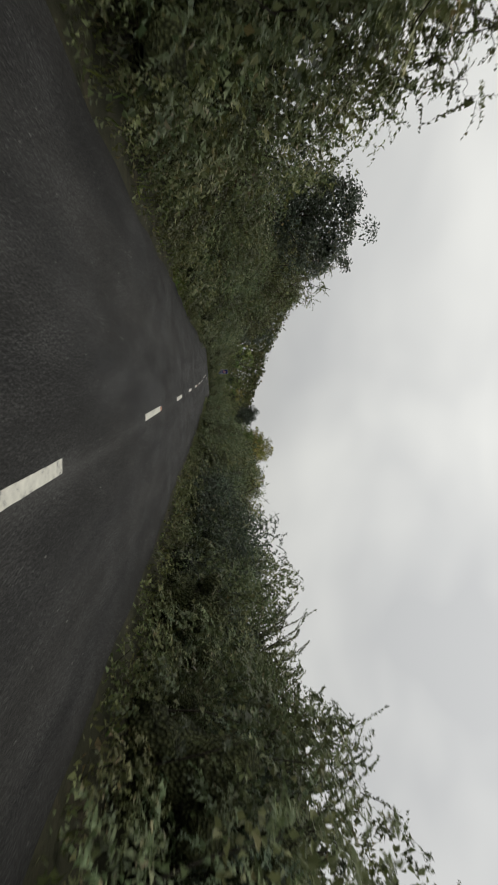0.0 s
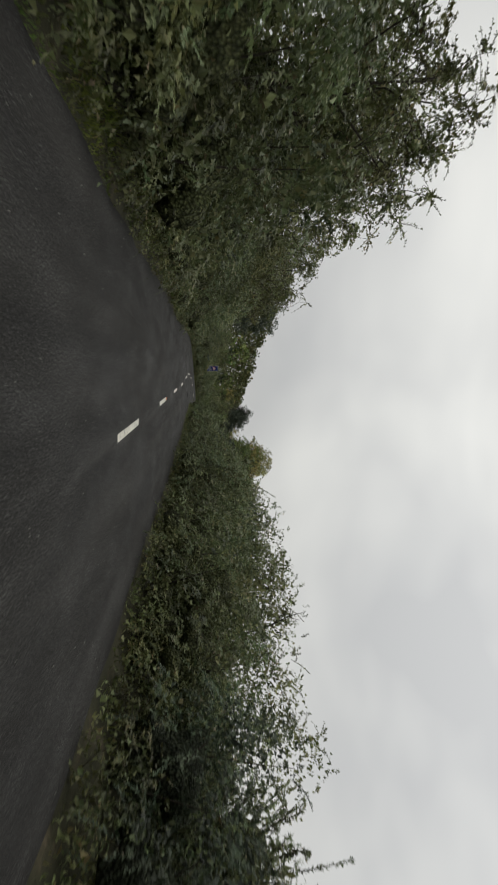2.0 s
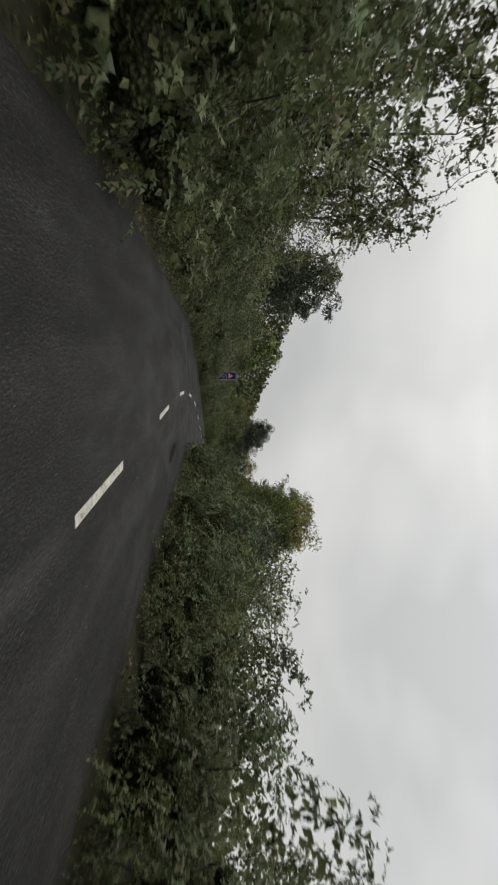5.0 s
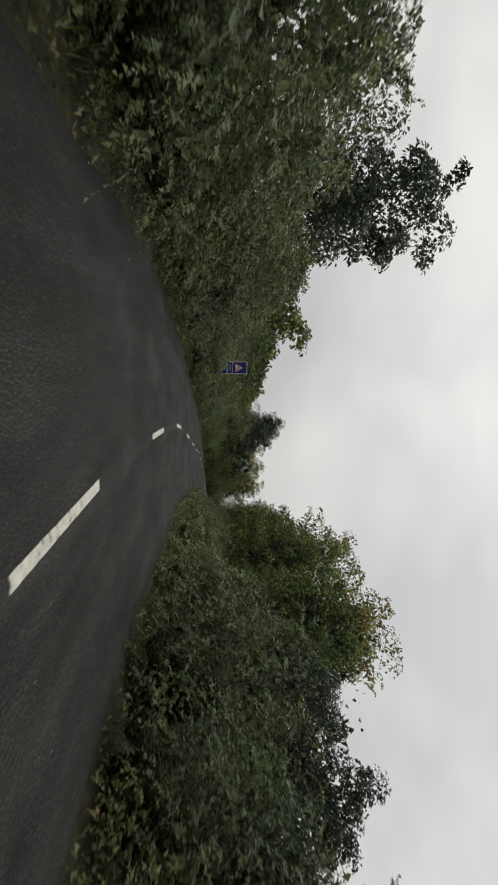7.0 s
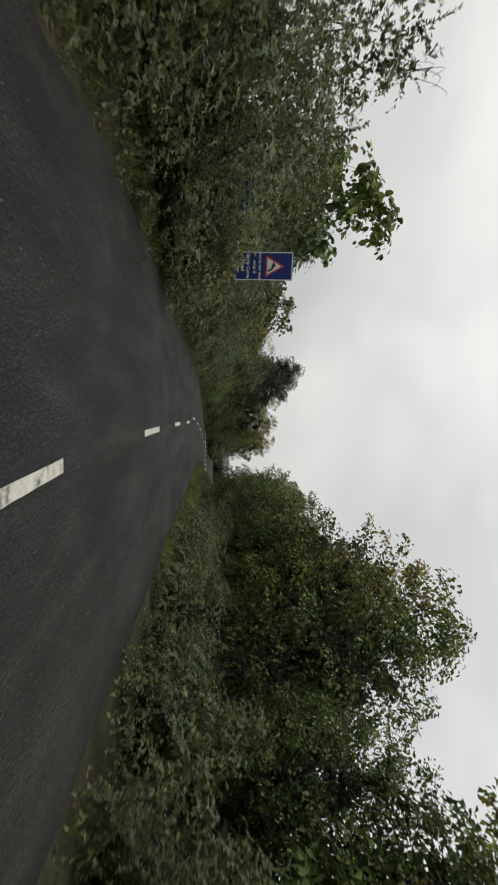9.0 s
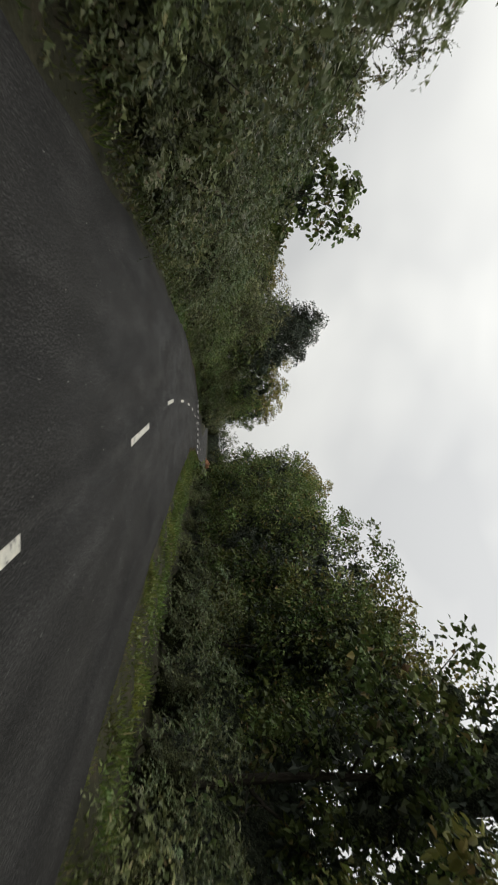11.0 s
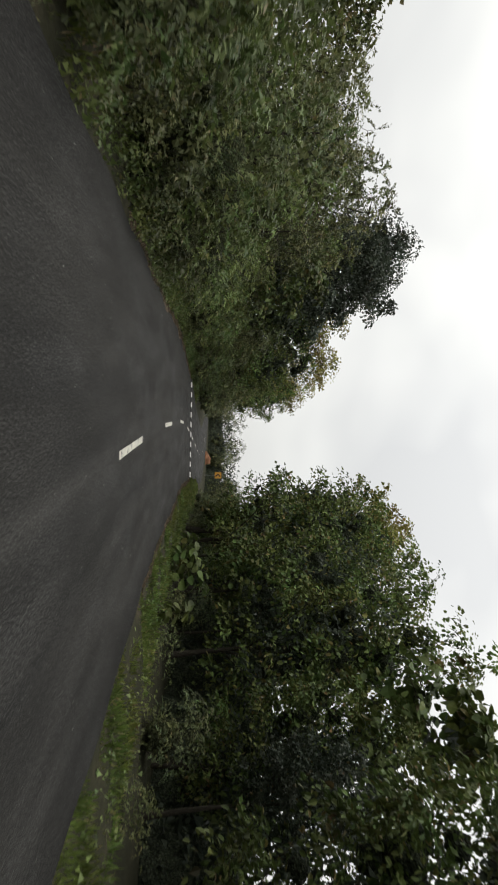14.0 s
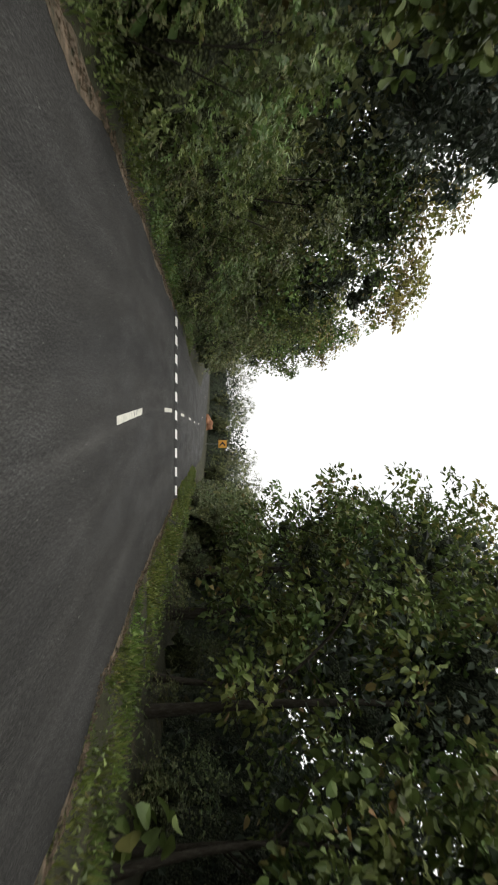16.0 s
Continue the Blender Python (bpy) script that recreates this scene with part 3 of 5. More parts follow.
# ---- lane markings, studs, hump, tar patch ----
def marking_mesh():
    """A painted dash with ragged rim, 3 m long."""
    rng = np.random.default_rng(3)
    n = 24
    y = np.linspace(-1.5, 1.5, n + 1)
    left = -0.062 + rng.normal(0, 0.0018, n + 1)
    right = 0.062 + rng.normal(0, 0.0018, n + 1)
    top = np.concatenate([np.stack([left, y, np.full(n + 1, 0.005)], 1), np.stack([right, y, np.full(n + 1, 0.005)], 1)])
    low = top.copy()
    low[:, 2] = -0.004
    v = np.concatenate([top, low])
    k = n + 1
    f = []
    for i in range(n):
        f += [(i, k + i, k + i + 1, i + 1), (i, i + 1, 2 * k + i + 1, 2 * k + i), (k + i + 1, k + i, 3 * k + i, 3 * k + i + 1)]
    f += [(0, 2 * k, 3 * k, k), (n, k + n, 3 * k + n, 2 * k + n)]
    return mesh_from("lane_marking", v, f, M_MARK)


def stud_mesh():
    bm = block(0.095, 0.085, 0.02, 0.006, (0, 0, 0.011))
    return bm_mesh("road_stud", bm, M_STUD)


MARK, STUD = marking_mesh(), stud_mesh()
DASHES = [(29.5, 0), (38.5, 0), (47.5, 0.01), (56.58, 0.04), (65.7, 0.015), (74.68, 0), (83.55, -0.02), (92.5, 0.06), (101.5, 0.03), (110.57, -0.035),
          (119.72, 0.055), (128.8, -0.02), (137.97, 0.045), (146.87, 0.03), (155.83, 0.07), (164.77, -0.08), (173.65, 0.025), (182.5, 0.065), (191.43, 0.04),
          (200.38, -0.045), (208.75, 0.04), (217.6, 0.1), (226.4, 0.1), (235.2, 0.05), (244.0, 0), (253.0, 0), (262.0, 0)]
for s, r in DASHES:
    ob = new("lane_marking", MARK)
    ob.matrix_basis = Matrix.Translation(on_road(s, r)) @ pose(0, 0, 0, 0, 0, -math.degrees(heading(s)))
    ob.parent = road
for k, (s, r) in enumerate(DASHES):
    if k % 3 == 2 and s < 90:
        ob = new("road_stud", STUD)
        ob.matrix_basis = Matrix.Translation(on_road(s + 1.55, r, 0.002)) @ pose(0, 0, 0, 0, 0, -math.degrees(heading(s)))
        tagged(ob, "small orange reflective road stud on the centre line", "road stud", "studs along the centre line")


def speed_hump(s):
    """A low rounded hump across the road, with painted blocks on it."""
    root = new("speed_hump")
    root.matrix_basis = Matrix.Translation(on_road(s, 0)) @ pose(0, 0, 0, 0, 0, -math.degrees(radians(36.4)))
    tagged(root, "low asphalt speed hump painted with worn white blocks", "speed hump")
    prof = [(-0.55, -0.01), (-0.4, 0.03), (-0.22, 0.065), (0, 0.08), (0.22, 0.065), (0.4, 0.03), (0.55, -0.01)]
    xs = np.linspace(-3.5, 3.1, 34)
    v = [(x, y, z) for x in xs for y, z in prof]
    k = len(prof)
    f = [(i * k + j, (i + 1) * k + j, (i + 1) * k + j + 1, i * k + j + 1) for i in range(len(xs) - 1) for j in range(k - 1)]
    part("hump_body", mesh_from("hump_body", v, f, M_ASPHALT, True), root)
    bv, bf = [], []
    for j in range(1, k - 2):
        a, b = prof[j], prof[j + 1]
        i0 = len(bv)
        sk = 0.10
        for (y, z), s2 in ((a, a[0] * sk), (b, b[0] * sk)):
            bv += [(-0.165 + s2, y, z + 0.005), (0.165 + s2, y, z + 0.005)]
        bf.append((i0, i0 + 1, i0 + 3, i0 + 2))
    me = mesh_from("painted_block", bv, bf, M_HUMP, True)
    for i in range(10):
        ob = part("painted_block", me, root, "worn white painted block")
        ob.location = (-3.05 + 0.655 * i, 0, 0)
    return root


speed_hump(211.9)
rng = np.random.default_rng(11)
patch_v, patch_f = [], []
for i, u in enumerate(np.linspace(0, 1, 19)):
    half = 0.185 * min(1.0, u * 2.2 + 0.02) ** 0.7 * min(1.0, (1 - u) * 5 + 0.05) + float(rng.normal(0, 0.012))
    mid = 0.02 * math.sin(u * 9)
    patch_v += [(mid - half, 1.25 - 3.6 * u, 0.005), (mid + half, 1.25 - 3.6 * u, 0.005)]
    if i:
        patch_f.append((2 * i - 2, 2 * i, 2 * i + 1, 2 * i - 1))
patch = new("tar_patch", mesh_from("tar_patch", patch_v, patch_f, M_TAR))
patch.matrix_basis = Matrix.Translation(on_road(105.3, 1.60)) @ pose(0, 0, 0, 0, 0, -math.degrees(heading(105)))
patch.parent = road


# ---- plants ----
def bush_parts(seed, radius, height, leaf, n_sprays, per_spray, mat, shoots=6, core=0.40, shoot=0.3, reach=1.0, inner=360):
    """Meshes of a thorny bush: rounded lobes of short leafy twigs over a close dark inside, fuller towards its sunny side (+x),
    with hollows between the lobes and a few long arching shoots on top."""
    rng = np.random.default_rng(seed)
    lobes = []
    for i in range(11):
        a = i * 2.4 + rng.uniform(-0.5, 0.5)
        level = (0.80, 0.62, 0.66, 0.50, 0.40, 0.52, 0.34, 0.22, 0.24, 0.18, 0.74)[i] + rng.uniform(-0.05, 0.05)
        d = radius * rng.uniform(0.30, 0.62) * (i > 0) * (0.6 if i == 10 else 1.0)
        lobes.append(((d * math.cos(a), d * math.sin(a), height * level), radius * rng.uniform(0.36, 0.54), height * rng.uniform(0.17, 0.25)))
    cent = np.array([l[0] for l in lobes])
    size3 = np.array([[l[1], l[1], l[2]] for l in lobes])
    pieces = []
    for c, r, h in lobes[:7]:
        t = np.linspace(0, 1, 5)[:, None]
        root = np.array([c[0] * 0.15, c[1] * 0.15, -0.15])
        p = root + (np.array(c) - root) * t + rng.normal(0, 0.12 * radius, 3) * np.sin(t * np.pi)
        pieces.append(tube(p, np.linspace(0.026, 0.008, 5) * height / 3, 4))
    which = rng.integers(0, len(lobes), n_sprays)
    n = ball(rng, n_sprays)
    n[:, 2] = np.where((n[:, 2] < -0.2) & (rng.random(n_sprays) < 0.75), -n[:, 2], n[:, 2])
    flip = (n[:, 0] < -0.25) & (rng.random(n_sprays) < 0.75)
    n[:, 0] = np.where(flip, -n[:, 0], n[:, 0])
    start = cent[which] + n * size3[which] * rng.uniform(0.62, 1.0, n_sprays)[:, None]
    start[:, 2] = np.maximum(start[:, 2], 0.05)
    way = n * [1, 1, 0.7] + rng.normal(0, 0.45, n.shape) + [0, 0, 0.35]
    way /= np.linalg.norm(way, axis=1, keepdims=True)
    length = rng.uniform(0.30, 0.75, n_sprays) * (0.55 + 0.08 * height) * reach
    bits = [sprays(rng, start, way, length, per_spray, leaf, rng.uniform(0.3, 0.9, n_sprays), n, slips)]
    if shoots:
        top = cent[[0, 10, 1, 2]][rng.integers(0, 4, shoots)]
        st = top + rng.normal(0, 0.2 * radius, (shoots, 3)) * [1, 1, 0] + [0, 0, 0.12 * height]
        wy = ball(rng, shoots) * [0.9, 0.9, 0.2] + [0, 0, 0.8]
        ln, dr = rng.uniform(0.5, 1.0, shoots) * shoot * height, rng.uniform(0.25, 0.7, shoots)
        bits.append(sprays(rng, st, wy, ln, 40, leaf * 0.72, dr, None, slips))
        pieces += stems(st, wy, ln, dr, 0.009)
    wi = np.where(rng.random(inner) < 0.55, rng.choice([0, 1, 2, 10], inner), rng.integers(0, len(lobes), inner))
    d = ball(rng, inner)
    d[:, 0] = np.where(d[:, 0] < -0.3, -d[:, 0], d[:, 0])
    size = rng.uniform(0.09, 0.15, inner) * (0.8 + 0.05 * height)
    loose = leaves(cent[wi] + d * size3[wi] * rng.uniform(0.45, 0.92, inner)[:, None], ball(rng, inner) + d * 0.4, d + ball(rng, inner) * 0.7, size, size * 0.75)
    masses = [lump(rng, (c[0] * 0.9, c[1] * 0.9, c[2] * 0.95), [k * core for k in (r, r, h)], None, 0.28) for c, r, h in lobes if c[2] < 0.48 * height]
    masses.append(lump(rng, (0, 0, height * 0.28), (radius * 0.36, radius * 0.36, height * 0.28), None, 0.2))
    # Bushes coloured for shade are dark inside as well.
    dusky = mat == M_SHADE
    inside = with_mass("inner_foliage", loose, masses if core else [], M_DARK if dusky else M_INNER, M_DARKMASS if dusky else None)
    return mesh_from("twig_frame", *joined(pieces), M_BARK, True), mesh_from("foliage", *joined(bits), mat), inside


def plant(name, meshes, names, label, category, group):
    root = new(name)
    for nm, me in zip(names, meshes):
        ob = part(nm, me, root)
        if nm not in ("trunk", "limb"):
            tagged(ob, kind="stuff")
    return tagged(root, label, category, group)


class Kind:
    """A few models of one plant; each call of put() sets one more of them down."""

    def __init__(self, models, name, names, label, category, group):
        self.models, self.args, self.first = models, (name, names, label, category, group), {}

    def put(self, index, s, right, scale=1.0, turn=0.0, tall=1.0, z=-0.06):
        index %= len(self.models)
        m = Matrix.Translation(on_road(s, right, z)) @ Matrix.LocRotScale(None, Euler((0, 0, turn)), (scale, scale, scale * tall))
        if index not in self.first:
            name, names, label, category, group = self.args
            self.first[index] = plant(name, self.models[index], names, label, category, group)
            self.first[index].matrix_basis = m
            return self.first[index]
        made = copy_thing(self.first[index], Matrix.Identity(4))
        made.matrix_basis = m
        return made


BUSH_PARTS = ("twig_frame", "foliage", "inner_foliage")
thicket = Kind([bush_parts(20 + i, 1.75, 3.2, 0.088, 260, 18, M_THICKET, 3) for i in range(6)], "thorn_bush", BUSH_PARTS,
               "dense thorny green bush with drooping feathery twigs", "bush", "thorn bushes along the road")
tall_thicket = Kind([bush_parts(40 + i, 2.2, 5.0, 0.108, 300, 17, M_AIRY, 4, 0.30, 0.22, inner=460) for i in range(4)], "tall_thorn_bush", BUSH_PARTS,
                    "tall thorny bush with long arching leafy shoots", "bush", "tall thorn bushes along the road")
high_thicket = Kind([bush_parts(50 + i, 2.5, 7.6, 0.105, 660, 22, M_AIRY, 6, 0.5, 0.16, 1.1, 700) for i in range(3)], "thorn_tree", BUSH_PARTS,
                    "tree-high thorny thicket leaning over the road", "thorn tree", "thorn trees along the road")
scrub = Kind([bush_parts(60 + i, 1.0, 1.25, 0.085, 84, 11, M_SCRUB, 0, 0, inner=90) for i in range(4)], "roadside_scrub", BUSH_PARTS,
             "low yellowish-green weedy shrub at the tar edge", "shrub", "low shrubs at the road edge")


leafy = Kind([bush_parts(70 + i, 1.75, 3.1, 0.105, 290, 15, M_WEED, 2, inner=260) for i in range(4)], "leafy_bush", BUSH_PARTS,
             "dense leafy bright green bush grown over with weeds", "bush", "leafy bushes along the road")


dark_bush = Kind([bush_parts(80 + i, 1.75, 3.2, 0.082, 260, 20, M_SHADE, 3) for i in range(3)], "dark_thorn_bush", BUSH_PARTS,
                 "dense thorny bush, dark bluish-green leaves that also stand for shade", "bush", "dark bushes along the road")


def plume_bush_parts(seed):
    """A bush of long feathery plumes that rise and nod."""
    rng = np.random.default_rng(seed)
    n = 120
    a = rng.uniform(0, 2 * np.pi, n)
    rr = 1.15 * np.sqrt(rng.random(n))
    st = np.stack([rr * np.cos(a), rr * np.sin(a), rng.uniform(0.3, 2.5, n)], 1)
    wy = np.stack([np.cos(a) * 0.5, np.sin(a) * 0.5, np.full(n, 0.95)], 1) + rng.normal(0, 0.15, (n, 3))
    ln, dr = rng.uniform(0.9, 1.8, n), rng.uniform(0.25, 0.75, n)
    wood = [tube([(0.1 * math.cos(b), 0.1 * math.sin(b), -0.1), (0.5 * math.cos(b), 0.5 * math.sin(b), 1.2), (0.8 * math.cos(b), 0.8 * math.sin(b), 2.6)], [0.05, 0.03, 0.012], 5) for b in np.arange(6) * 1.05]
    masses = [lump(rng, (0.55 * math.cos(b), 0.55 * math.sin(b), z), (0.40, 0.40, 0.52), BALL3, 0.12) for b, z in ((0, 0.9), (2.1, 1.0), (4.2, 0.9), (1.0, 1.9), (3.1, 2.0), (5.2, 1.9))]
    m = 240
    d = ball(rng, m)
    size = rng.uniform(0.10, 0.17, m)
    loose = leaves(np.array([0, 0, 1.4]) + d * [1.05, 1.05, 1.25] * rng.uniform(0.55, 1.0, m)[:, None], ball(rng, m) + d * 0.5, d + ball(rng, m) * 0.7, size, size * 0.75)
    return (mesh_from("twig_frame", *joined(wood + stems(st, wy, ln, dr, 0.010)), M_BARK, True), mesh_from("foliage", *sprays(rng, st, wy, ln, 84, 0.070, dr, None, slips, 1.15), M_THICKET),
            with_mass("inner_foliage", loose, masses, M_INNER))


plume = Kind([plume_bush_parts(90 + i) for i in range(2)], "feathery_bush", BUSH_PARTS, "bush of long nodding feathery green plumes", "bush", "feathery bushes")


def tree_parts(seed, height, crown_low, radius, clumps, per_clump, clump_r, leaf, mat, aspect=0.5, trunk_r=0.14, lean=0.4, fill=0, top=None, shape=leaves, arms=0, core=0, twiggy=0):
    """Parts of a tree: tapered trunk, main limbs, twigs that carry leaf clumps with gaps between."""
    rng = np.random.default_rng(seed)
    t = np.linspace(0, 1, 9)[:, None]
    tip = np.array([rng.uniform(-lean, lean), rng.uniform(-lean, lean), height * 0.85])
    wave = rng.normal(0, 0.25, 3) * [1, 1, 0]
    spine = np.array([0, 0, -0.2]) + (tip + [0, 0, 0.2]) * t + wave * np.sin(t * np.pi * 1.3)
    out = [("trunk", mesh_from("trunk", *tube(spine, trunk_r * np.linspace(1.0, 0.15, 9) * (1 + 0.5 * np.exp(-np.arange(9) * 1.6)), 8), M_BARK, True))]
    mid, half = (height + crown_low) / 2, (height - crown_low) / 2
    cent = []
    while len(cent) < clumps:
        p = ball(rng, 1)[0] * rng.uniform(0.3, 1.0) ** 0.6
        p = np.array([p[0] * radius, p[1] * radius, p[2] * half])
        taper = 1.0 - 0.25 * max(0, p[2] / half)
        cent.append(np.array([tip[0] * 0.8, tip[1] * 0.8, mid]) + p * [taper, taper, 1] + rng.normal(0, 0.25, 3))
    for i in range(arms):
        a = i * 2.399 + rng.uniform(-0.4, 0.4)
        z = mid + half * rng.uniform(-0.25, 0.75)
        for k in (0.85, 1.0, 1.15):
            reach = radius * k * (1.0 if z < mid else 0.85)
            cent.append(np.array([reach * math.cos(a), reach * math.sin(a), z + 0.55 * k]) + rng.normal(0, 0.12, 3))
    cent = np.array(cent)
    main = 7
    ends, twigs = [], []
    for i, c in enumerate(cent):
        far = np.hypot(c[0] - tip[0] * 0.5, c[1] - tip[1] * 0.5)
        q = np.linspace(0, 1, 6)[:, None]
        if i < main:
            z = np.clip(c[2] - far * 0.9, height * 0.18, height * 0.8)
            a = np.array([np.interp(z, spine[:, 2], spine[:, k]) for k in range(3)])
            r0 = trunk_r * (1.1 - z / height) * rng.uniform(0.4, 0.55)
        else:
            pool = np.concatenate(ends)
            pool = np.concatenate([pool, spine[3:]])
            gap = np.linalg.norm(pool - c, axis=1) + 2.0 * np.maximum(0, pool[:, 2] - c[2] + 0.2)
            a = pool[gap.argmin()]
            r0 = trunk_r * rng.uniform(0.10, 0.17)
        b = a + (c - a) * q + np.array([0, 0, 0.12]) * np.linalg.norm(c - a) * np.sin(q * np.pi) * rng.uniform(-0.4, 0.8) + rng.normal(0, 0.08, 3) * np.sin(q * np.pi * 2)
        if i < main:
            ends.append(b[2:])
            out.append(("limb", mesh_from("limb", *tube(b, np.linspace(r0, 0.014, 6), 6), M_BARK, True)))
        else:
            ends.append(b[3:])
            twigs.append(tube(b, np.linspace(r0, 0.006, 6), 3))
    bits = []
    for i, c in enumerate(cent):
        small = 0.6 if i >= clumps else 1.0
        n = int(per_clump * rng.uniform(0.6, 1.35) * small ** 2)
        r = clump_r * rng.uniform(0.65, 1.35) * small
        if twiggy:
            k = max(3, n // twiggy)
            d = ball(rng, k) + np.clip((c - [tip[0] * 0.8, tip[1] * 0.8, mid]) / radius, -1, 1) * 0.6
            d /= np.linalg.norm(d, axis=1, keepdims=True)
            at, ln, dr = c + d * r * 0.12, r * rng.uniform(0.6, 1.35, k), rng.uniform(0.1, 0.55, k)
            bits.append(sprays(rng, at, d, ln, twiggy, leaf, dr, d, slips, 1.7))
            twigs += stems(at, d, ln, dr, 0.007)
            continue
        d = ball(rng, n)
        d[:, 2] = np.where((d[:, 2] < -0.3) & (rng.random(n) < 0.6), -d[:, 2], d[:, 2])
        pos = c + d * [r, r, r * 0.75] * (rng.random(n) ** 0.28)[:, None]
        way = d * [0.9, 0.9, 0.3] + rng.normal(0, 0.4, d.shape) + [0, 0, -0.4]
        size = leaf * rng.uniform(0.55, 1.3, n)
        bits.append(shape(pos, way, d * 0.8 + np.array([0, 0, 0.8]) + rng.normal(0, 0.4, d.shape), size, size * aspect * rng.uniform(0.8, 1.2, n)))
    out.append(("twigwork", mesh_from("twigwork", *joined(twigs), M_BARK, True)))
    if top is None:
        out.append(("crown", mesh_from("crown", *joined(bits), mat)))
    else:
        cut = np.quantile(cent[:, 2], top[1])
        out.append(("crown", mesh_from("crown", *joined([b for b, c in zip(bits, cent) if c[2] <= cut]), mat)))
        out.append(("flowering_top", mesh_from("flowering_top", *joined([b for b, c in zip(bits, cent) if c[2] > cut]), top[0])))
    if fill:
        d = ball(rng, fill) * (rng.random(fill) ** 0.5 * 0.70)[:, None] * [radius, radius, half]
        size = leaf * rng.uniform(0.8, 1.5, fill)
        loose = leaves(d + [tip[0] * 0.8, tip[1] * 0.8, mid], ball(rng, fill), ball(rng, fill), size, size * 0.7)
        pick = cent[:clumps][rng.permutation(clumps)[:core]] if core else []
        masses = [lump(rng, np.array([tip[0] * 0.8, tip[1] * 0.8, mid]) + (c - [tip[0] * 0.8, tip[1] * 0.8, mid]) * 0.62, (clump_r * 0.45, clump_r * 0.45, clump_r * 0.4), None, 0.2) for c in pick]
        if core:
            masses.append(lump(rng, (tip[0] * 0.8, tip[1] * 0.8, mid), (radius * 0.20, radius * 0.20, half * 0.28), BALL5, 0.2))
        # Broadleaf crowns take the dark leaves inside: their inner shade, as a colour.
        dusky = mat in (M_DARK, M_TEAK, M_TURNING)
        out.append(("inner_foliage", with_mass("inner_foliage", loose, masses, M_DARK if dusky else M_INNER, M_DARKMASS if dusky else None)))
    return out


def tree_kind(models, name, label, group):
    return Kind([[m for _, m in parts] for parts in models], name, [n for n, _ in models[0]], label, "tree", group)


airy = tree_kind([tree_parts(100 + i, 8.0, 3.0, 2.4, 54, 120, 0.58, 0.098, M_AIRY, 0.55, 0.12, 0.6, 300, twiggy=13) for i in range(3)], "slender_tree",
                "slender roadside tree with an open light-green crown", "slender trees behind the hedge")
umbrella = tree_kind([tree_parts(120 + i, 9.9, 3.6, 2.75, 66, 130, 0.60, 0.185, M_DARK, 0.66, 0.13, 0.4, 1100, arms=3) for i in range(2)], "round_tree",
                    "tree with a dark rounded crown above the hedge", "round-crowned trees above the hedge")
dark = tree_kind([tree_parts(140, 14.2, 6.3, 3.0, 130, 110, 0.74, 0.215, M_DARK, 0.6, 0.22, 0.3, 1000, core=45)], "dark_tree",
                "tall dense tree with very dark green leaves", "tall trees at the bend")
teak = tree_kind([tree_parts(160 + i, 12.5, 0.9, 3.2, 92, 84, 0.76, 0.215, M_TEAK, 0.72, 0.15, 0.4, 1300, (M_RUST, 0.74), leaves, 4, 30) for i in range(3)], "broadleaf_tree",
                "tall tree with large drooping leaves and brownish flowering top", "broadleaf trees in a row")
near_teak = tree_kind([tree_parts(180 + i, 13.0, 0.8, 3.3, 106, 74, 0.76, 0.205, M_TEAK, 0.64, 0.11, 0.4, 1700, None, broad_leaves, 6, 30) for i in range(2)], "large_leaf_tree",
                     "tall dark green tree with very large leaves", "broadleaf trees in a row")
autumn = tree_kind([tree_parts(190, 12.5, 1.2, 3.3, 84, 84, 0.76, 0.205, M_TURNING, 0.62, 0.15, 0.4, 1200, None, broad_leaves, 3, 24)], "yellowing_tree",
                   "broadleaf tree turning yellow-brown at its crown", "broadleaf trees in a row")

large_leaf = tree_kind([tree_parts(196 + i, 9.2, 2.6, 2.1, 46, 30, 0.50, 0.31, M_TEAK, 0.74, 0.11, 0.4, 120, None, oval_leaves, 3) for i in range(2)], "young_large_leaf_tree",
                       "young tree with very large drooping leaves above the hedge", "large-leaved young trees")

plan = np.random.default_rng(5)


def row(kind, s0, s1, step, right, scale, tall=1.0, jitter=0.35):
    """A row of one plant; right, scale and tall may be numbers or functions of s."""
    s, i = s0, 0
    value = lambda v: v(s) if callable(v) else v
    while s < s1:
        k = 1 + plan.uniform(-0.14, 0.14)
        kind.put(i + int(plan.integers(0, 3)), s + plan.uniform(-0.4, 0.4), value(right) + plan.uniform(-jitter, jitter), value(scale) * k,
                 -heading(s) + (math.pi if value(right) > 0 else 0) + plan.uniform(-0.8, 0.8), value(tall) * plan.uniform(0.88, 1.15))
        s += step
        i += 1


# left of the road: a hedge along the whole way
hedge_left = lambda s: float(np.interp(s, [36, 47, 50, 56, 60, 104, 124, 160, 200, 225], [1.15, 1.15, 0.92, 0.92, 1.12, 1.12, 1.12, 0.98, 0.9, 0.95]))
row(leafy, 172, 226, 2.7, -5.4, hedge_left, 1.0, 0.5)
row(thicket, 39, 171, 2.7, lambda s: float(np.interp(s, [135.5, 138.5, 142.5, 144], [-5.4, -6.6, -6.6, -5.4])), hedge_left, 1.0, 0.55)
row(scrub, 38, 222, 2.0, lambda s: left_edge(s) - float(np.interp(s, [186, 193], [1.05, 1.45])), 0.95, 0.95, 0.2)
row(scrub, 39, 190, 3.1, lambda s: left_edge(s) - 1.6, 1.25, 1.1, 0.25)
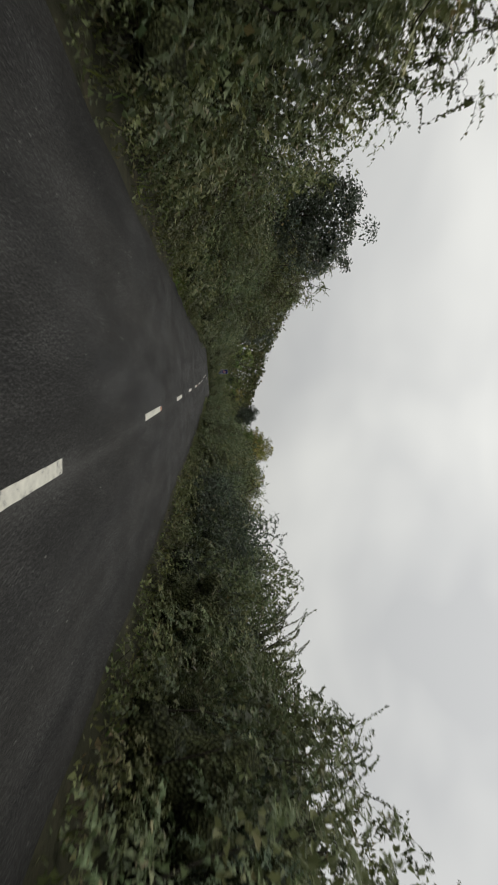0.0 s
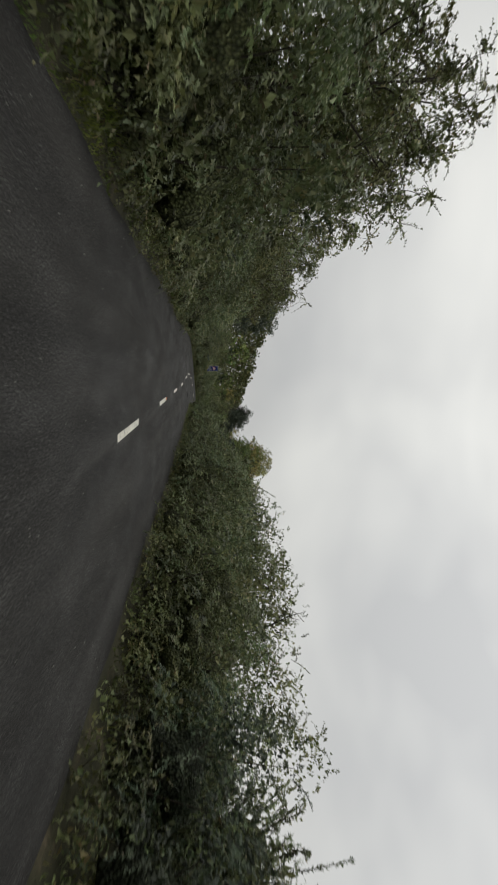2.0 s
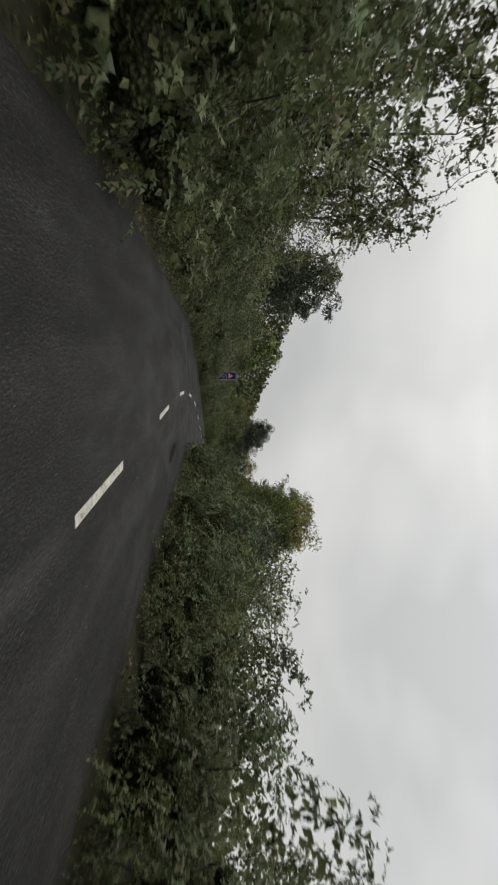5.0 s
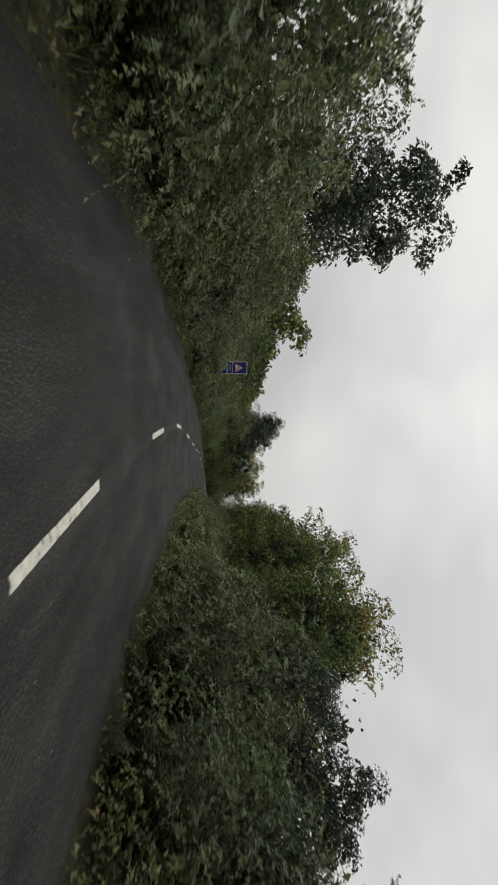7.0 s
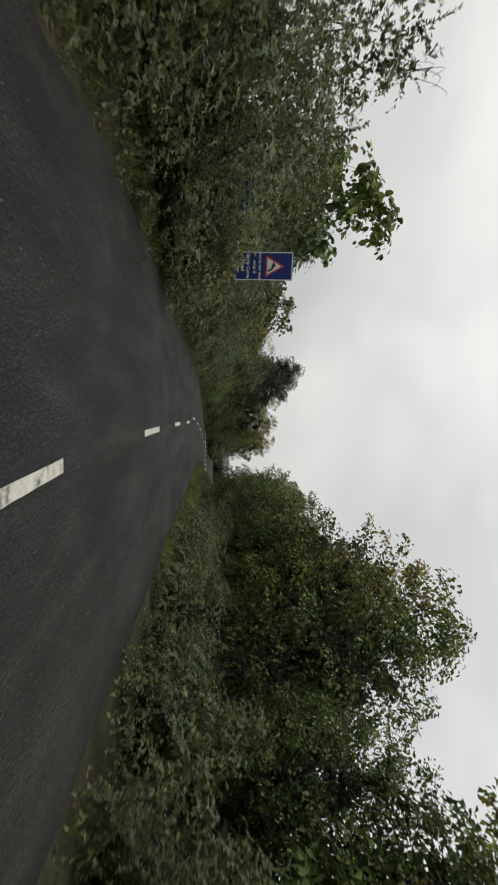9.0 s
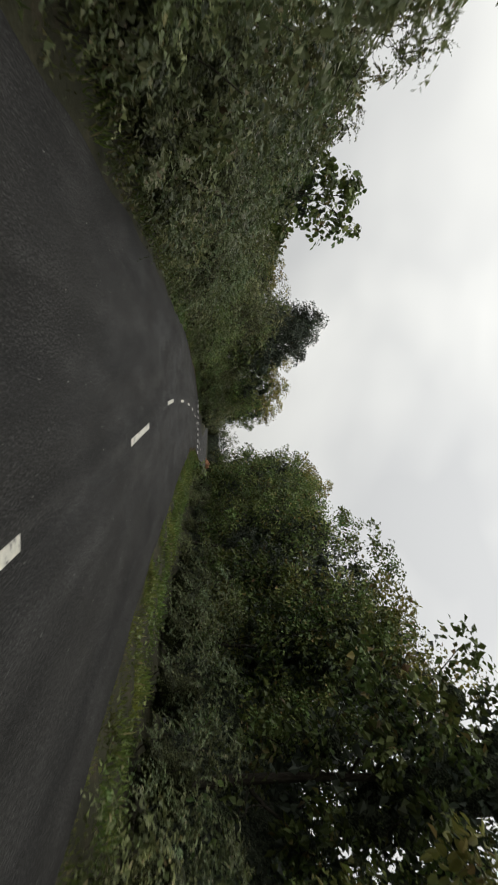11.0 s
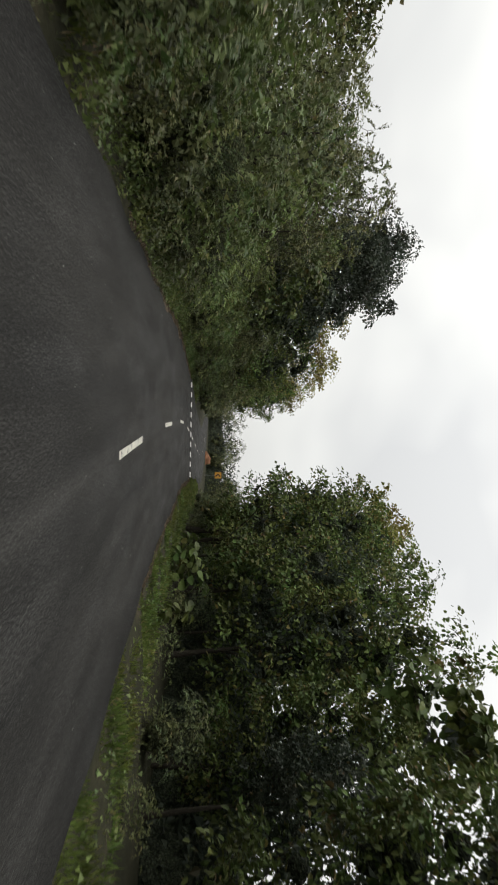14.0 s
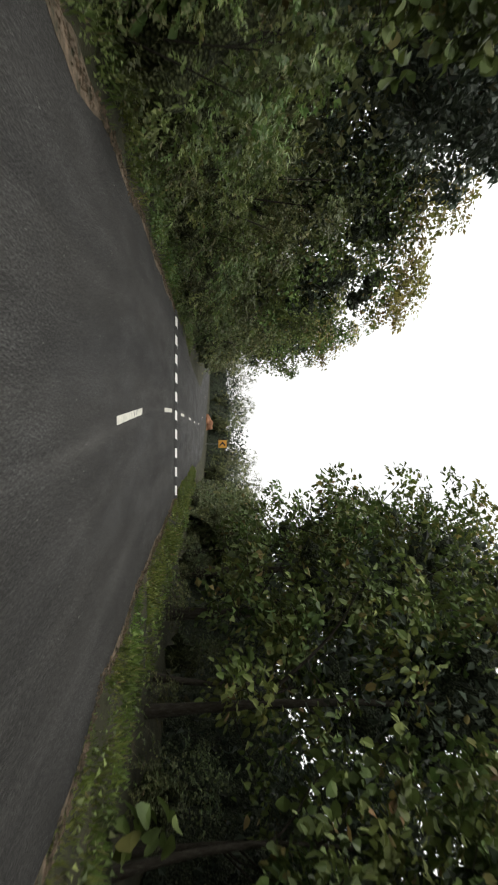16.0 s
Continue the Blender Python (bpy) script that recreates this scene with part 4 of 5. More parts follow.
row(tall_thicket, 39, 58, 3.2, -6.9, lambda s: float(np.interp(s, [40, 45, 48, 51, 54, 57], [1.16, 1.2, 1.04, 0.84, 0.82, 0.78])), 1.0, 0.4)
row(tall_thicket, 106, 137, 3.3, -6.4, lambda s: float(np.interp(s, [106, 114, 120, 124, 129, 131], [0.98, 0.92, 0.84, 1.0, 0.95, 0.82])), 1.0, 0.3)
row(high_thicket, 63, 106, 3.2, -7.6, lambda s: float(np.interp(s, [63, 68, 76, 90, 104], [0.72, 0.82, 0.84, 0.78, 0.76])), 1.0, 0.5)
row(tall_thicket, 108, 156, 3.6, -8.0, lambda s: float(np.interp(s, [108, 116, 128, 150], [1.08, 1.0, 1.0, 1.05])), 1.0, 0.5)
row(tall_thicket, 157, 204, 4.3, -9.0, lambda s: float(np.interp(s, [157, 164, 172, 182, 186, 192, 204], [1.1, 0.95, 0.84, 0.96, 1.04, 1.12, 1.3])), 1.0, 0.5)
umbrella.put(1, 59.4, -7.2, 0.77, 0.6)
airy.put(1, 44.2, -6.4, 0.76, 2.2)
airy.put(0, 72.6, -7.6, 0.98, 4.1)
airy.put(1, 69.0, -7.6, 0.98, 1.0)
airy.put(2, 62.6, -8.6, 0.86, 2.6)
row(airy, 67, 107, 6.6, -7.3, lambda s: float(np.interp(s, [67, 76, 84, 96, 106], [1.0, 1.08, 1.0, 1.04, 0.95])), 1.0, 0.7)
umbrella.put(0, 127.3, -8.6, 1.04, 2.1)
large_leaf.put(0, 149.3, -8.9, 0.98, 1.1)
large_leaf.put(1, 167.4, -7.7, 0.80, 3.0)
airy.put(1, 109.5, -7.4, 1.0, 0.5)
airy.put(2, 190, -8.6, 0.76, 2.0)
airy.put(0, 196, -8.9, 1.12, 4.0)
dark.put(0, 209.0, -10.9, 1.0, 0.5)
near_teak.put(0, 199.0, -7.4, 0.56, 0.7)
umbrella.put(0, 203.8, -8.0, 1.12, 2.5)
umbrella.put(1, 208.6, -9.6, 0.92, 1.0)
airy.put(1, 191.2, -7.0, 0.72, 0.4)
airy.put(2, 194.6, -7.2, 0.74, 1.9)
for i, (s, r, k) in enumerate(((181.8, -4.9, 0.60), (184.6, -4.8, 0.66), (187.2, -4.9, 0.70), (190.0, -5.1, 0.62))):
    plume.put(i, s, r, k, 1.3 * i)
large_leaf.put(1, 198.6, -6.4, 0.74, 0.9)
teak.put(0, 211.5, -7.4, 0.90, 1.0)
teak.put(1, 217.5, -6.2, 0.92, 2.2)
teak.put(0, 229.0, -6.9, 0.80, 2.9)
teak.put(2, 237.5, -7.6, 1.02, 0.4)
teak.put(1, 241.0, -7.2, 0.98, 1.7)
row(tall_thicket, 206, 240, 4.0, -5.9, lambda s: float(np.interp(s, [206, 222, 232], [0.9, 1.1, 1.1])), 1.0, 0.4)

for i, (s, r, k) in enumerate(((205, -15, 0.8), (215, -15, 0.85), (226, -15, 0.87))):
    teak.put(i, s, r, k, i * 1.9)
for i, (s, r, k) in enumerate(((156, -11.0, 0.95), (161, -10.5, 0.92), (167, -11.0, 0.85))):
    airy.put(i, s, r, k, i * 1.2)

# right of the road: thorn hedge first, then tall broadleaf trees over a grass verge
hedge_right = lambda s: float(np.interp(s, [36, 48, 54, 66, 85, 100, 117, 124, 150], [1.05, 0.84, 0.84, 0.82, 1.05, 0.85, 0.85, 0.58, 0.52]))
row(thicket, 39, 49, 2.7, lambda s: right_edge(s) + 1.35, hedge_right, 1.0, 0.35)
row(dark_bush, 50, 65, 2.6, lambda s: right_edge(s) + 1.45, hedge_right, 1.0, 0.3)
row(thicket, 66, 150, 2.7, lambda s: right_edge(s) + 1.35, hedge_right, 1.0, 0.35)
row(plume, 44, 78, 4.1, lambda s: right_edge(s) + 1.9, 0.60, 0.9, 0.3)
row(thicket, 76, 91, 2.7, lambda s: right_edge(s) + 2.8, 1.16, 1.1, 0.3)
row(thicket, 46, 74, 2.6, lambda s: right_edge(s) + 2.7, 0.84, 1.0, 0.3)
row(scrub, 38, 120, 2.3, lambda s: right_edge(s) + 0.75, 0.75, 0.9, 0.2)
row(scrub, 66, 150, 3.0, lambda s: right_edge(s) + 1.45, 1.05, 1.05, 0.25)
row(scrub, 120, 150, 2.3, lambda s: right_edge(s) + 0.9, 0.85, 0.9, 0.25)
row(tall_thicket, 43, 122, 3.4, 7.6, lambda s: float(np.interp(s, [40, 46, 49, 52, 57, 62, 66, 70, 74, 78, 82, 86, 90, 94, 98, 102, 106, 112, 115, 120], [0.98, 0.92, 0.74, 0.72, 0.80, 0.76, 0.70, 0.66, 0.80, 1.02, 1.06, 1.14, 0.94, 0.72, 0.66, 0.74, 0.95, 0.98, 0.84, 0.76])), 1.0, 0.5)
row(tall_thicket, 224, 238, 7.0, 10.5, 1.05, 0.95, 0.5)
for i, (s, r, k) in enumerate(((131.2, 9.1, 0.80), (135.6, 9.8, 0.78), (157, 8.4, 1.04), (164, 9.4, 0.86))):
    teak.put(i, s, r, k, i * 1.3)
umbrella.put(1, 117.2, 7.6, 0.50, 1.2)
umbrella.put(0, 120.8, 7.5, 0.49, 2.0)
for i, (s, r, k) in enumerate(((79.4, 6.9, 1.26), (82.0, 6.8, 1.34), (84.4, 6.9, 1.40), (87.0, 6.8, 1.36), (89.6, 6.7, 1.26), (108.0, 6.0, 1.12), (110.8, 6.2, 1.16), (113.4, 6.2, 1.02), (40.6, 5.6, 0.9), (43.2, 5.7, 0.86), (45.8, 5.8, 0.8), (48.2, 5.8, 0.8))):
    dark_bush.put(i, s, r, k, 2.6 + 0.4 * (i % 3))
for i, (s, r, k) in enumerate(((143.4, 10.2, 0.46), (153.6, 9.8, 0.52), (160.6, 10.0, 0.52), (168.0, 10.4, 0.60), (172.0, 10.6, 0.68), (175.6, 11.0, 0.72), (148.6, 10.6, 0.68))):
    near_teak.put(i, s, r, k, 0.8 + i)
for i, (s, r, k) in enumerate(((149.0, 10.6, 0.50), (155.4, 10.4, 0.56), (163.0, 10.8, 0.56), (166.4, 10.6, 0.60))):
    umbrella.put(i, s, r, k, 1.0 + i)
autumn.put(0, 150.4, 8.3, 0.98, 1.0)
autumn.put(0, 166.6, 9.0, 0.80, 3.4)
near_teak.put(1, 164.4, 8.2, 0.70, 0.3)
near_teak.put(1, 145.4, 8.5, 0.80, 2.0)
near_teak.put(0, 133.4, 8.9, 0.72, 0.7)
near_teak.put(1, 127.6, 9.0, 0.54, 2.4)
near_teak.put(0, 138.6, 8.8, 0.53, 1.2)
near_teak.put(1, 136.4, 9.6, 0.56, 2.9)
near_teak.put(0, 141.0, 9.2, 0.50, 1.9)
for i, (s, r, k) in enumerate(((42.2, 6.2, 1.08), (44.2, 6.5, 1.14), (46.2, 6.9, 1.08), (48.4, 6.8, 1.14), (50.2, 6.8, 1.06), (54.2, 6.8, 0.96), (57.4, 6.8, 1.10), (60.2, 7.0, 1.12), (63.6, 7.0, 0.96), (80.5, 6.8, 0.92), (83.5, 6.6, 1.0), (86.5, 7.2, 1.05), (89.2, 6.5, 1.02), (92.0, 6.8, 0.95), (106.5, 6.4, 0.96), (109.4, 6.4, 1.10), (111.0, 6.6, 1.12), (113.4, 6.7, 1.14), (115.4, 7.0, 0.95))):
    plume.put(i, s, r, k, i)
for i, (s, r, k) in enumerate(((170, 8.0, 0.80), (176, 7.4, 0.76), (181, 7.8, 0.70), (191, 7.4, 0.79), (196, 6.6, 0.84), (202, 5.9, 0.95), (222.5, 7.4, 1.28))):
    near_teak.put(i, s, r, k, i * 1.1)
near_teak.put(0, 186.6, 8.3, 0.58, 2.2)
large_leaf.put(0, 187.6, 8.8, 1.14, 0.3)
large_leaf.put(1, 194.4, 6.3, 0.60, 1.4)
large_leaf.put(0, 198.0, 6.0, 0.66, 2.7)
large_leaf.put(1, 203.6, 5.9, 0.74, 0.2)
teak.put(1, 208, 6.0, 1.10, 0.6)
teak.put(2, 215, 6.6, 1.27, 2.6)
umbrella.put(0, 184.2, 8.0, 0.52, 3.0)
umbrella.put(1, 173.2, 7.8, 0.54, 1.0)
umbrella.put(0, 192.5, 7.2, 0.50, 2.2)
umbrella.put(1, 199.5, 6.9, 0.52, 4.2)
row(thicket, 152, 168, 2.8, lambda s: right_edge(s) + 3.2, 0.75, 0.85)
row(thicket, 224, 240, 2.6, lambda s: right_edge(s) + 2.6, 0.8, 0.85)
row(scrub, 168, 228, 3.2, lambda s: right_edge(s) + 2.7, 0.62, 0.9, 0.6)
row(thicket, 170, 224, 7.5, lambda s: right_edge(s) + 3.7, 0.55, 0.95, 0.5)

# the outside of the bend
for i in range(9):
    tall_thicket.put(i, 246 + 6.0 * i, 8.0 + (i % 2) * 1.5, 1.05, 2.0 + i * 0.7)
for i in range(8):
    airy.put(i, 240 + 6.5 * i, 13.0 + 2.0 * (i % 3), 0.95, i * 2.0)
for i in range(4):
    tall_thicket.put(i, 238 + 5.0 * i, -6.0, 0.8, i * 1.3)


# ---- the wood and scrub behind the front plants ----
def wooded_hill():
    """A far wooded slope beyond the bend: massed crowns on rising ground."""
    rng = np.random.default_rng(77)
    n = 15000
    u = rng.random(n)
    x, y = 8 + 72 * u, 258 + 26 * u
    top = np.interp(x, [8, 23, 32, 42, 50, 60, 69, 80], [44, 41.5, 35.6, 31.5, 28.7, 25.9, 23.5, 18.5])
    top = top * np.array([0.94 + 0.10 * noise.noise(Vector((float(a) * 0.22, 3, 0))) + 0.05 * noise.noise(Vector((float(a) * 0.8, 8, 0))) for a in x])
    v = rng.random(n) ** 0.7
    base = np.stack([x - 8 * v * 0.3, y + 26 * v, top * v * (0.9 + 0.1 * rng.random(n))], 1)
    size = rng.uniform(0.6, 1.5, n)
    return tagged(new("wooded_hill", mesh_from("wooded_hill", *leaves(base, ball(rng, n) + [0, -0.3, -0.2], ball(rng, n) + [0, -0.8, 0.6], size, size * 0.8), M_AIRY)),
                  "distant wooded slope beyond the bend", "hillside", kind="stuff")


wooded_hill()


def undergrowth(name, s0, s1, near, far, high, count, label, seed, big=1.0, ridge=0.42, fluff=1.0, mat=None):
    """A deep belt of leafy branches; high(s) is its ragged top."""
    rng = np.random.default_rng(seed)
    s = rng.uniform(s0, s1, count)
    r = near + (far - near) * rng.random(count)
    top = np.array([high(float(a)) * (0.82 + 0.45 * noise.noise(Vector((float(a) * 0.45, seed, 0))) + 0.2 * noise.noise(Vector((float(a) * 1.7, seed, 5)))) for a in s])
    z = top * fluff * rng.random(count) ** 0.8
    base = np.array([tuple(on_road(float(a), float(b), float(c))) for a, b, c in zip(s, r, z)])
    size = rng.uniform(0.2, 0.42, count) * big
    loose = leaves(base, ball(rng, count) + [0, 0, -0.2], ball(rng, count), size, size * 0.7)
    n = count // 3
    s, u = rng.uniform(s0, s1, n), rng.uniform(0.03, 0.42, n)
    cover = np.array([high(float(a)) * (0.82 + 0.45 * noise.noise(Vector((float(a) * 0.45, seed, 0)))) for a in s])
    cover = np.minimum(cover * ridge, 4.0) * np.interp(u, [0.05, 0.10, 0.2, 0.36, 0.55], [0.0, 0.35, 0.68, 0.92, 1.0])
    base = np.array([tuple(on_road(float(a), near + (far - near) * float(b), float(c) + 0.1)) for a, b, c in zip(s, u, cover)])
    size = rng.uniform(0.16, 0.34, n) * big
    loose = joined([loose, leaves(base, ball(rng, n) + [0, 0, -0.3], ball(rng, n), size, size * 0.7)])
    rows, verts = int((s1 - s0) / 0.6) + 1, []
    for i in range(rows):
        a = s0 + i * 0.6
        h = min(4.0, high(a) * (0.82 + 0.45 * noise.noise(Vector((a * 0.45, seed, 0)))) * ridge)
        for u, k in ((0.05, -0.02), (0.10, 0.35), (0.2, 0.68), (0.36, 0.92), (0.55, 1.0), (0.75, 0.75), (0.95, -0.02)):
            wob = rng.normal(0, 0.11, 3)
            verts.append(tuple(on_road(a + wob[0], near + (far - near) * u + wob[1], h * k + wob[2] * (k > 0))))
    faces = [(i * 7 + j, i * 7 + j + 1, (i + 1) * 7 + j + 1, (i + 1) * 7 + j) for i in range(rows - 1) for j in range(6)]
    if far < near:
        faces = [q[::-1] for q in faces]
    # With mat given, leaves and ridge take the dark pair of colours.
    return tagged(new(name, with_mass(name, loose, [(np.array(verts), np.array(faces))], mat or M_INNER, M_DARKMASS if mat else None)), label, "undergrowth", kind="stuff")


undergrowth("undergrowth", 38, 108, -8.2, -11.5, lambda s: float(np.interp(s, [38, 48, 56, 61], [5.0, 5.6, 4.4, 6.2])), 11000, "dark tangled branches behind the hedge", 1, 0.8, 0.5, 0.74)
undergrowth("undergrowth", 108, 206, -8.4, -11.5, lambda s: float(np.interp(s, [108, 120, 150, 165, 190, 206], [6.3, 5.0, 4.4, 4.8, 4.4, 6.0])), 12000, "dark tangled branches behind the hedge", 2, 0.8, 0.5, 0.74)
undergrowth("undergrowth", 202, 244, -7.0, -14.0, lambda s: float(np.interp(s, [202, 210, 222, 232, 244], [7.5, 9.5, 8.5, 5.0, 3.5])), 12000, "dark tangled branches behind the trees", 3)
undergrowth("undergrowth", 38, 124, 7.0, 10.5, lambda s: float(np.interp(s, [38, 48, 54, 62, 72, 83, 95, 118, 124], [4.4, 3.8, 3.0, 3.7, 3.0, 5.2, 3.8, 4.6, 5.0])), 12000, "dark tangled branches behind the hedge", 4, 0.8, 0.5, 0.74)
# Shade under the canopy is put into the leaf colour here (M_DARK).
undergrowth("undergrowth", 122, 232, 8.5, 13.0, lambda s: float(np.interp(s, [122, 130, 137, 140, 145, 152, 160, 170, 178, 184, 190, 197, 205, 218, 232], [5.5, 6.5, 6.2, 4.8, 4.6, 8.5, 9.8, 8.5, 6.5, 4.6, 5.8, 7.4, 10, 13.0, 13.0])), 32000, "inside of the wood, its shade put into dark leaves", 5, 0.85, 0.62, 1.0, M_DARK)
undergrowth("undergrowth", 222, 242, 4.8, 10.0, lambda s: 5.0, 6000, "dark tangled branches at the end of the wood", 8)
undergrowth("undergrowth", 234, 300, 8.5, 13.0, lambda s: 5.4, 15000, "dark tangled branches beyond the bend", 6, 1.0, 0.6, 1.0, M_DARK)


# ---- grass ----
def grass(name, s0, s1, side, near, far, density, tall, label, mat=None):
    rng = np.random.default_rng(int(s0) + 7)
    n = int((s1 - s0) * (far - near) * density)
    s = rng.uniform(s0, s1, n)
    out = near + (far - near) * rng.random(n) ** 1.2
    clump = np.array([noise.noise(Vector((float(a) * 0.8, float(o) * 1.6, side))) for a, o in zip(s, out)])
    keep = clump > -0.25
    s, out, clump = s[keep], out[keep], clump[keep]
    edge = np.array([left_edge(a) if side < 0 else right_edge(a) for a in s])
    r = edge + side * out
    base = np.array([tuple(on_road(a, b, -0.06)) for a, b in zip(s, r)])
    n = len(s)
    way = rng.normal(0, 0.45, (n, 3)) + [0, 0, 1.0]
    length = tall * rng.uniform(0.5, 1.5, n) * (0.7 + 0.9 * np.clip(clump, -0.3, 0.6)) * np.clip(0.35 + out, 0.4, 1.2)
    v, f = leaves(base, way, ball(rng, n), length, 0.07 * length + 0.010)
    return tagged(new(name, mesh_from(name, v, f, mat or M_GRASS)), label, "grass", kind="stuff")


grass("verge_grass", 37, 130, -1, 0.35, 1.5, 30, 0.24, "sparse weeds along the tar edge")
grass("verge_grass", 54, 64, -1, 0.05, 1.5, 300, 0.15, "patch of bright green grass on the verge", M_FRESH)
grass("verge_grass", 130, 226, -1, 0.2, 1.9, 75, 0.28, "uneven green grass and weeds on the verge")
grass("verge_grass", 37, 140, 1, 0.25, 1.5, 26, 0.18, "uneven green grass and weeds on the verge")
grass("verge_grass", 166, 228, 1, 0.05, 1.5, 110, 0.19, "fresh yellow-green grass on the verge", M_FRESH)
grass("verge_grass", 140, 236, 1, 0.03, 2.3, 240, 0.18, "bright green short grass on the verge")


def weeds(name, s0, s1, side, near, far, density, tall, label, mat, seed):
    """Low small-leaved weeds from the tar edge inwards, in clumps."""
    rng = np.random.default_rng(seed)
    n = int((s1 - s0) * (far - near) * density)
    s, out = rng.uniform(s0, s1, n), near + (far - near) * rng.random(n) ** 0.9
    clump = np.array([noise.noise(Vector((float(a) * 0.9, float(o) * 1.4, side * 5.0))) for a, o in zip(s, out)])
    keep = clump > -0.22
    s, out, clump = s[keep], out[keep], clump[keep]
    n = len(s)
    edge = np.array([right_edge(a) if side > 0 else left_edge(a) for a in s])
    z = tall * rng.random(n) ** 1.3 * np.clip(0.25 + out, 0.3, 1.2) * (0.8 + 1.2 * np.clip(clump, -0.2, 0.6)) - 0.03
    base = np.array([tuple(on_road(a, b, c)) for a, b, c in zip(s, edge + side * out, z)])
    size = rng.uniform(0.05, 0.12, n)
    v, f = slips(base, ball(rng, n) + [0, 0, 0.25], ball(rng, n) * 0.7 + [0, 0, 1.0], size, size * rng.uniform(0.5, 0.8, n))
    return tagged(new(name, mesh_from(name, v, f, mat)), label, "weeds", kind="stuff")


weeds("verge_weeds", 37, 170, -1, 0.08, 1.5, 130, 0.42, "low small-leaved weeds at the tar edge", M_SCRUB, 51)
weeds("verge_weeds", 165, 192, -1, 0.02, 1.7, 330, 0.50, "thick green weeds at the tar edge", M_WEED, 52)
weeds("verge_weeds", 192, 226, -1, 0.34, 1.9, 330, 0.44, "thick green weeds behind the soil edge", M_WEED, 55)
weeds("verge_weeds", 37, 150, 1, 0.12, 1.3, 90, 0.34, "low small-leaved weeds at the tar edge", M_SCRUB, 53)
weeds("verge_weeds", 150, 228, 1, 0.30, 2.4, 45, 0.20, "low green weeds in the verge grass", M_WEED, 54)


# ---- single plants at the roadside ----
def sapling_parts(seed):
    """A young tree of a few very large leaves on a thin stem."""
    rng = np.random.default_rng(seed)
    stem = [(0.03 * math.sin(3 * z), 0.02 * math.cos(4 * z), z) for z in np.linspace(-0.05, 1.05, 6)]
    n = 16
    z = np.linspace(0.3, 1.08, n)
    a = np.arange(n) * 2.4 + rng.normal(0, 0.25, n)
    base = np.stack([0.05 * np.cos(a), 0.05 * np.sin(a), z], 1)
    way = np.stack([np.cos(a), np.sin(a), rng.uniform(-0.9, 0.1, n)], 1) + rng.normal(0, 0.12, (n, 3))
    face = np.stack([0.6 * np.cos(a), 0.6 * np.sin(a), np.full(n, 0.8)], 1) + rng.normal(0, 0.25, (n, 3))
    size = rng.uniform(0.28, 0.46, n)
    return mesh_from("stem", *tube(stem, np.linspace(0.014, 0.006, 6), 6), M_BARK, True), mesh_from("foliage", *oval_leaves(base, way, face, size, size * 0.80), M_TEAK)


sapling = Kind([sapling_parts(300 + i) for i in range(2)], "broadleaf_sapling", ("stem", "foliage"), "young plant with very large bright green leaves", "sapling", "saplings on the verge")
for i, (s, right, k) in enumerate(((192.4, 4.4, 0.95), (193.1, 4.9, 1.1), (192.9, 5.5, 1.25), (197.6, 5.0, 0.9), (187.8, 4.9, 0.9), (192.0, -4.9, 1.0), (196.4, -4.7, 0.9), (186.5, -5.2, 0.9), (189.4, -4.8, 0.75), (198.4, -5.2, 1.1), (183.0, -5.2, 0.8))):
    sapling.put(i, s, right, k, 1.7 * i)


def dry_vine(place, turn):
    """A few long bare curling stems that hang out of a crown."""
    rng = np.random.default_rng(61)
    root = new("dry_vine")
    root.matrix_basis = Matrix.Translation(place) @ pose(0, 0, 0, 0, 0, turn)
    tagged(root, "thin bare curling stems hanging out of a tree", "vine")
    for i in range(6):
        u = np.linspace(0, 1, 9)
        a, l = -0.5 + 0.3 * i, 0.9 + 0.35 * float(rng.random())
        curl = 0.35 + 0.25 * float(rng.random())
        p = np.stack([0.15 * np.sin(u * 3 + i) + 0.1 * i - 0.3, -l * u * math.cos(a), l * u * math.sin(a) + curl * np.sin(u * np.pi)], 1)
        part("stem", mesh_from("stem", *tube(p, np.linspace(0.008, 0.003, 9), 4), M_BARK, True), root)
    return root


dry_vine(on_road(130.6, -7.6, 6.6), -18)
dry_vine(on_road(137.6, -7.4, 5.0), 12)


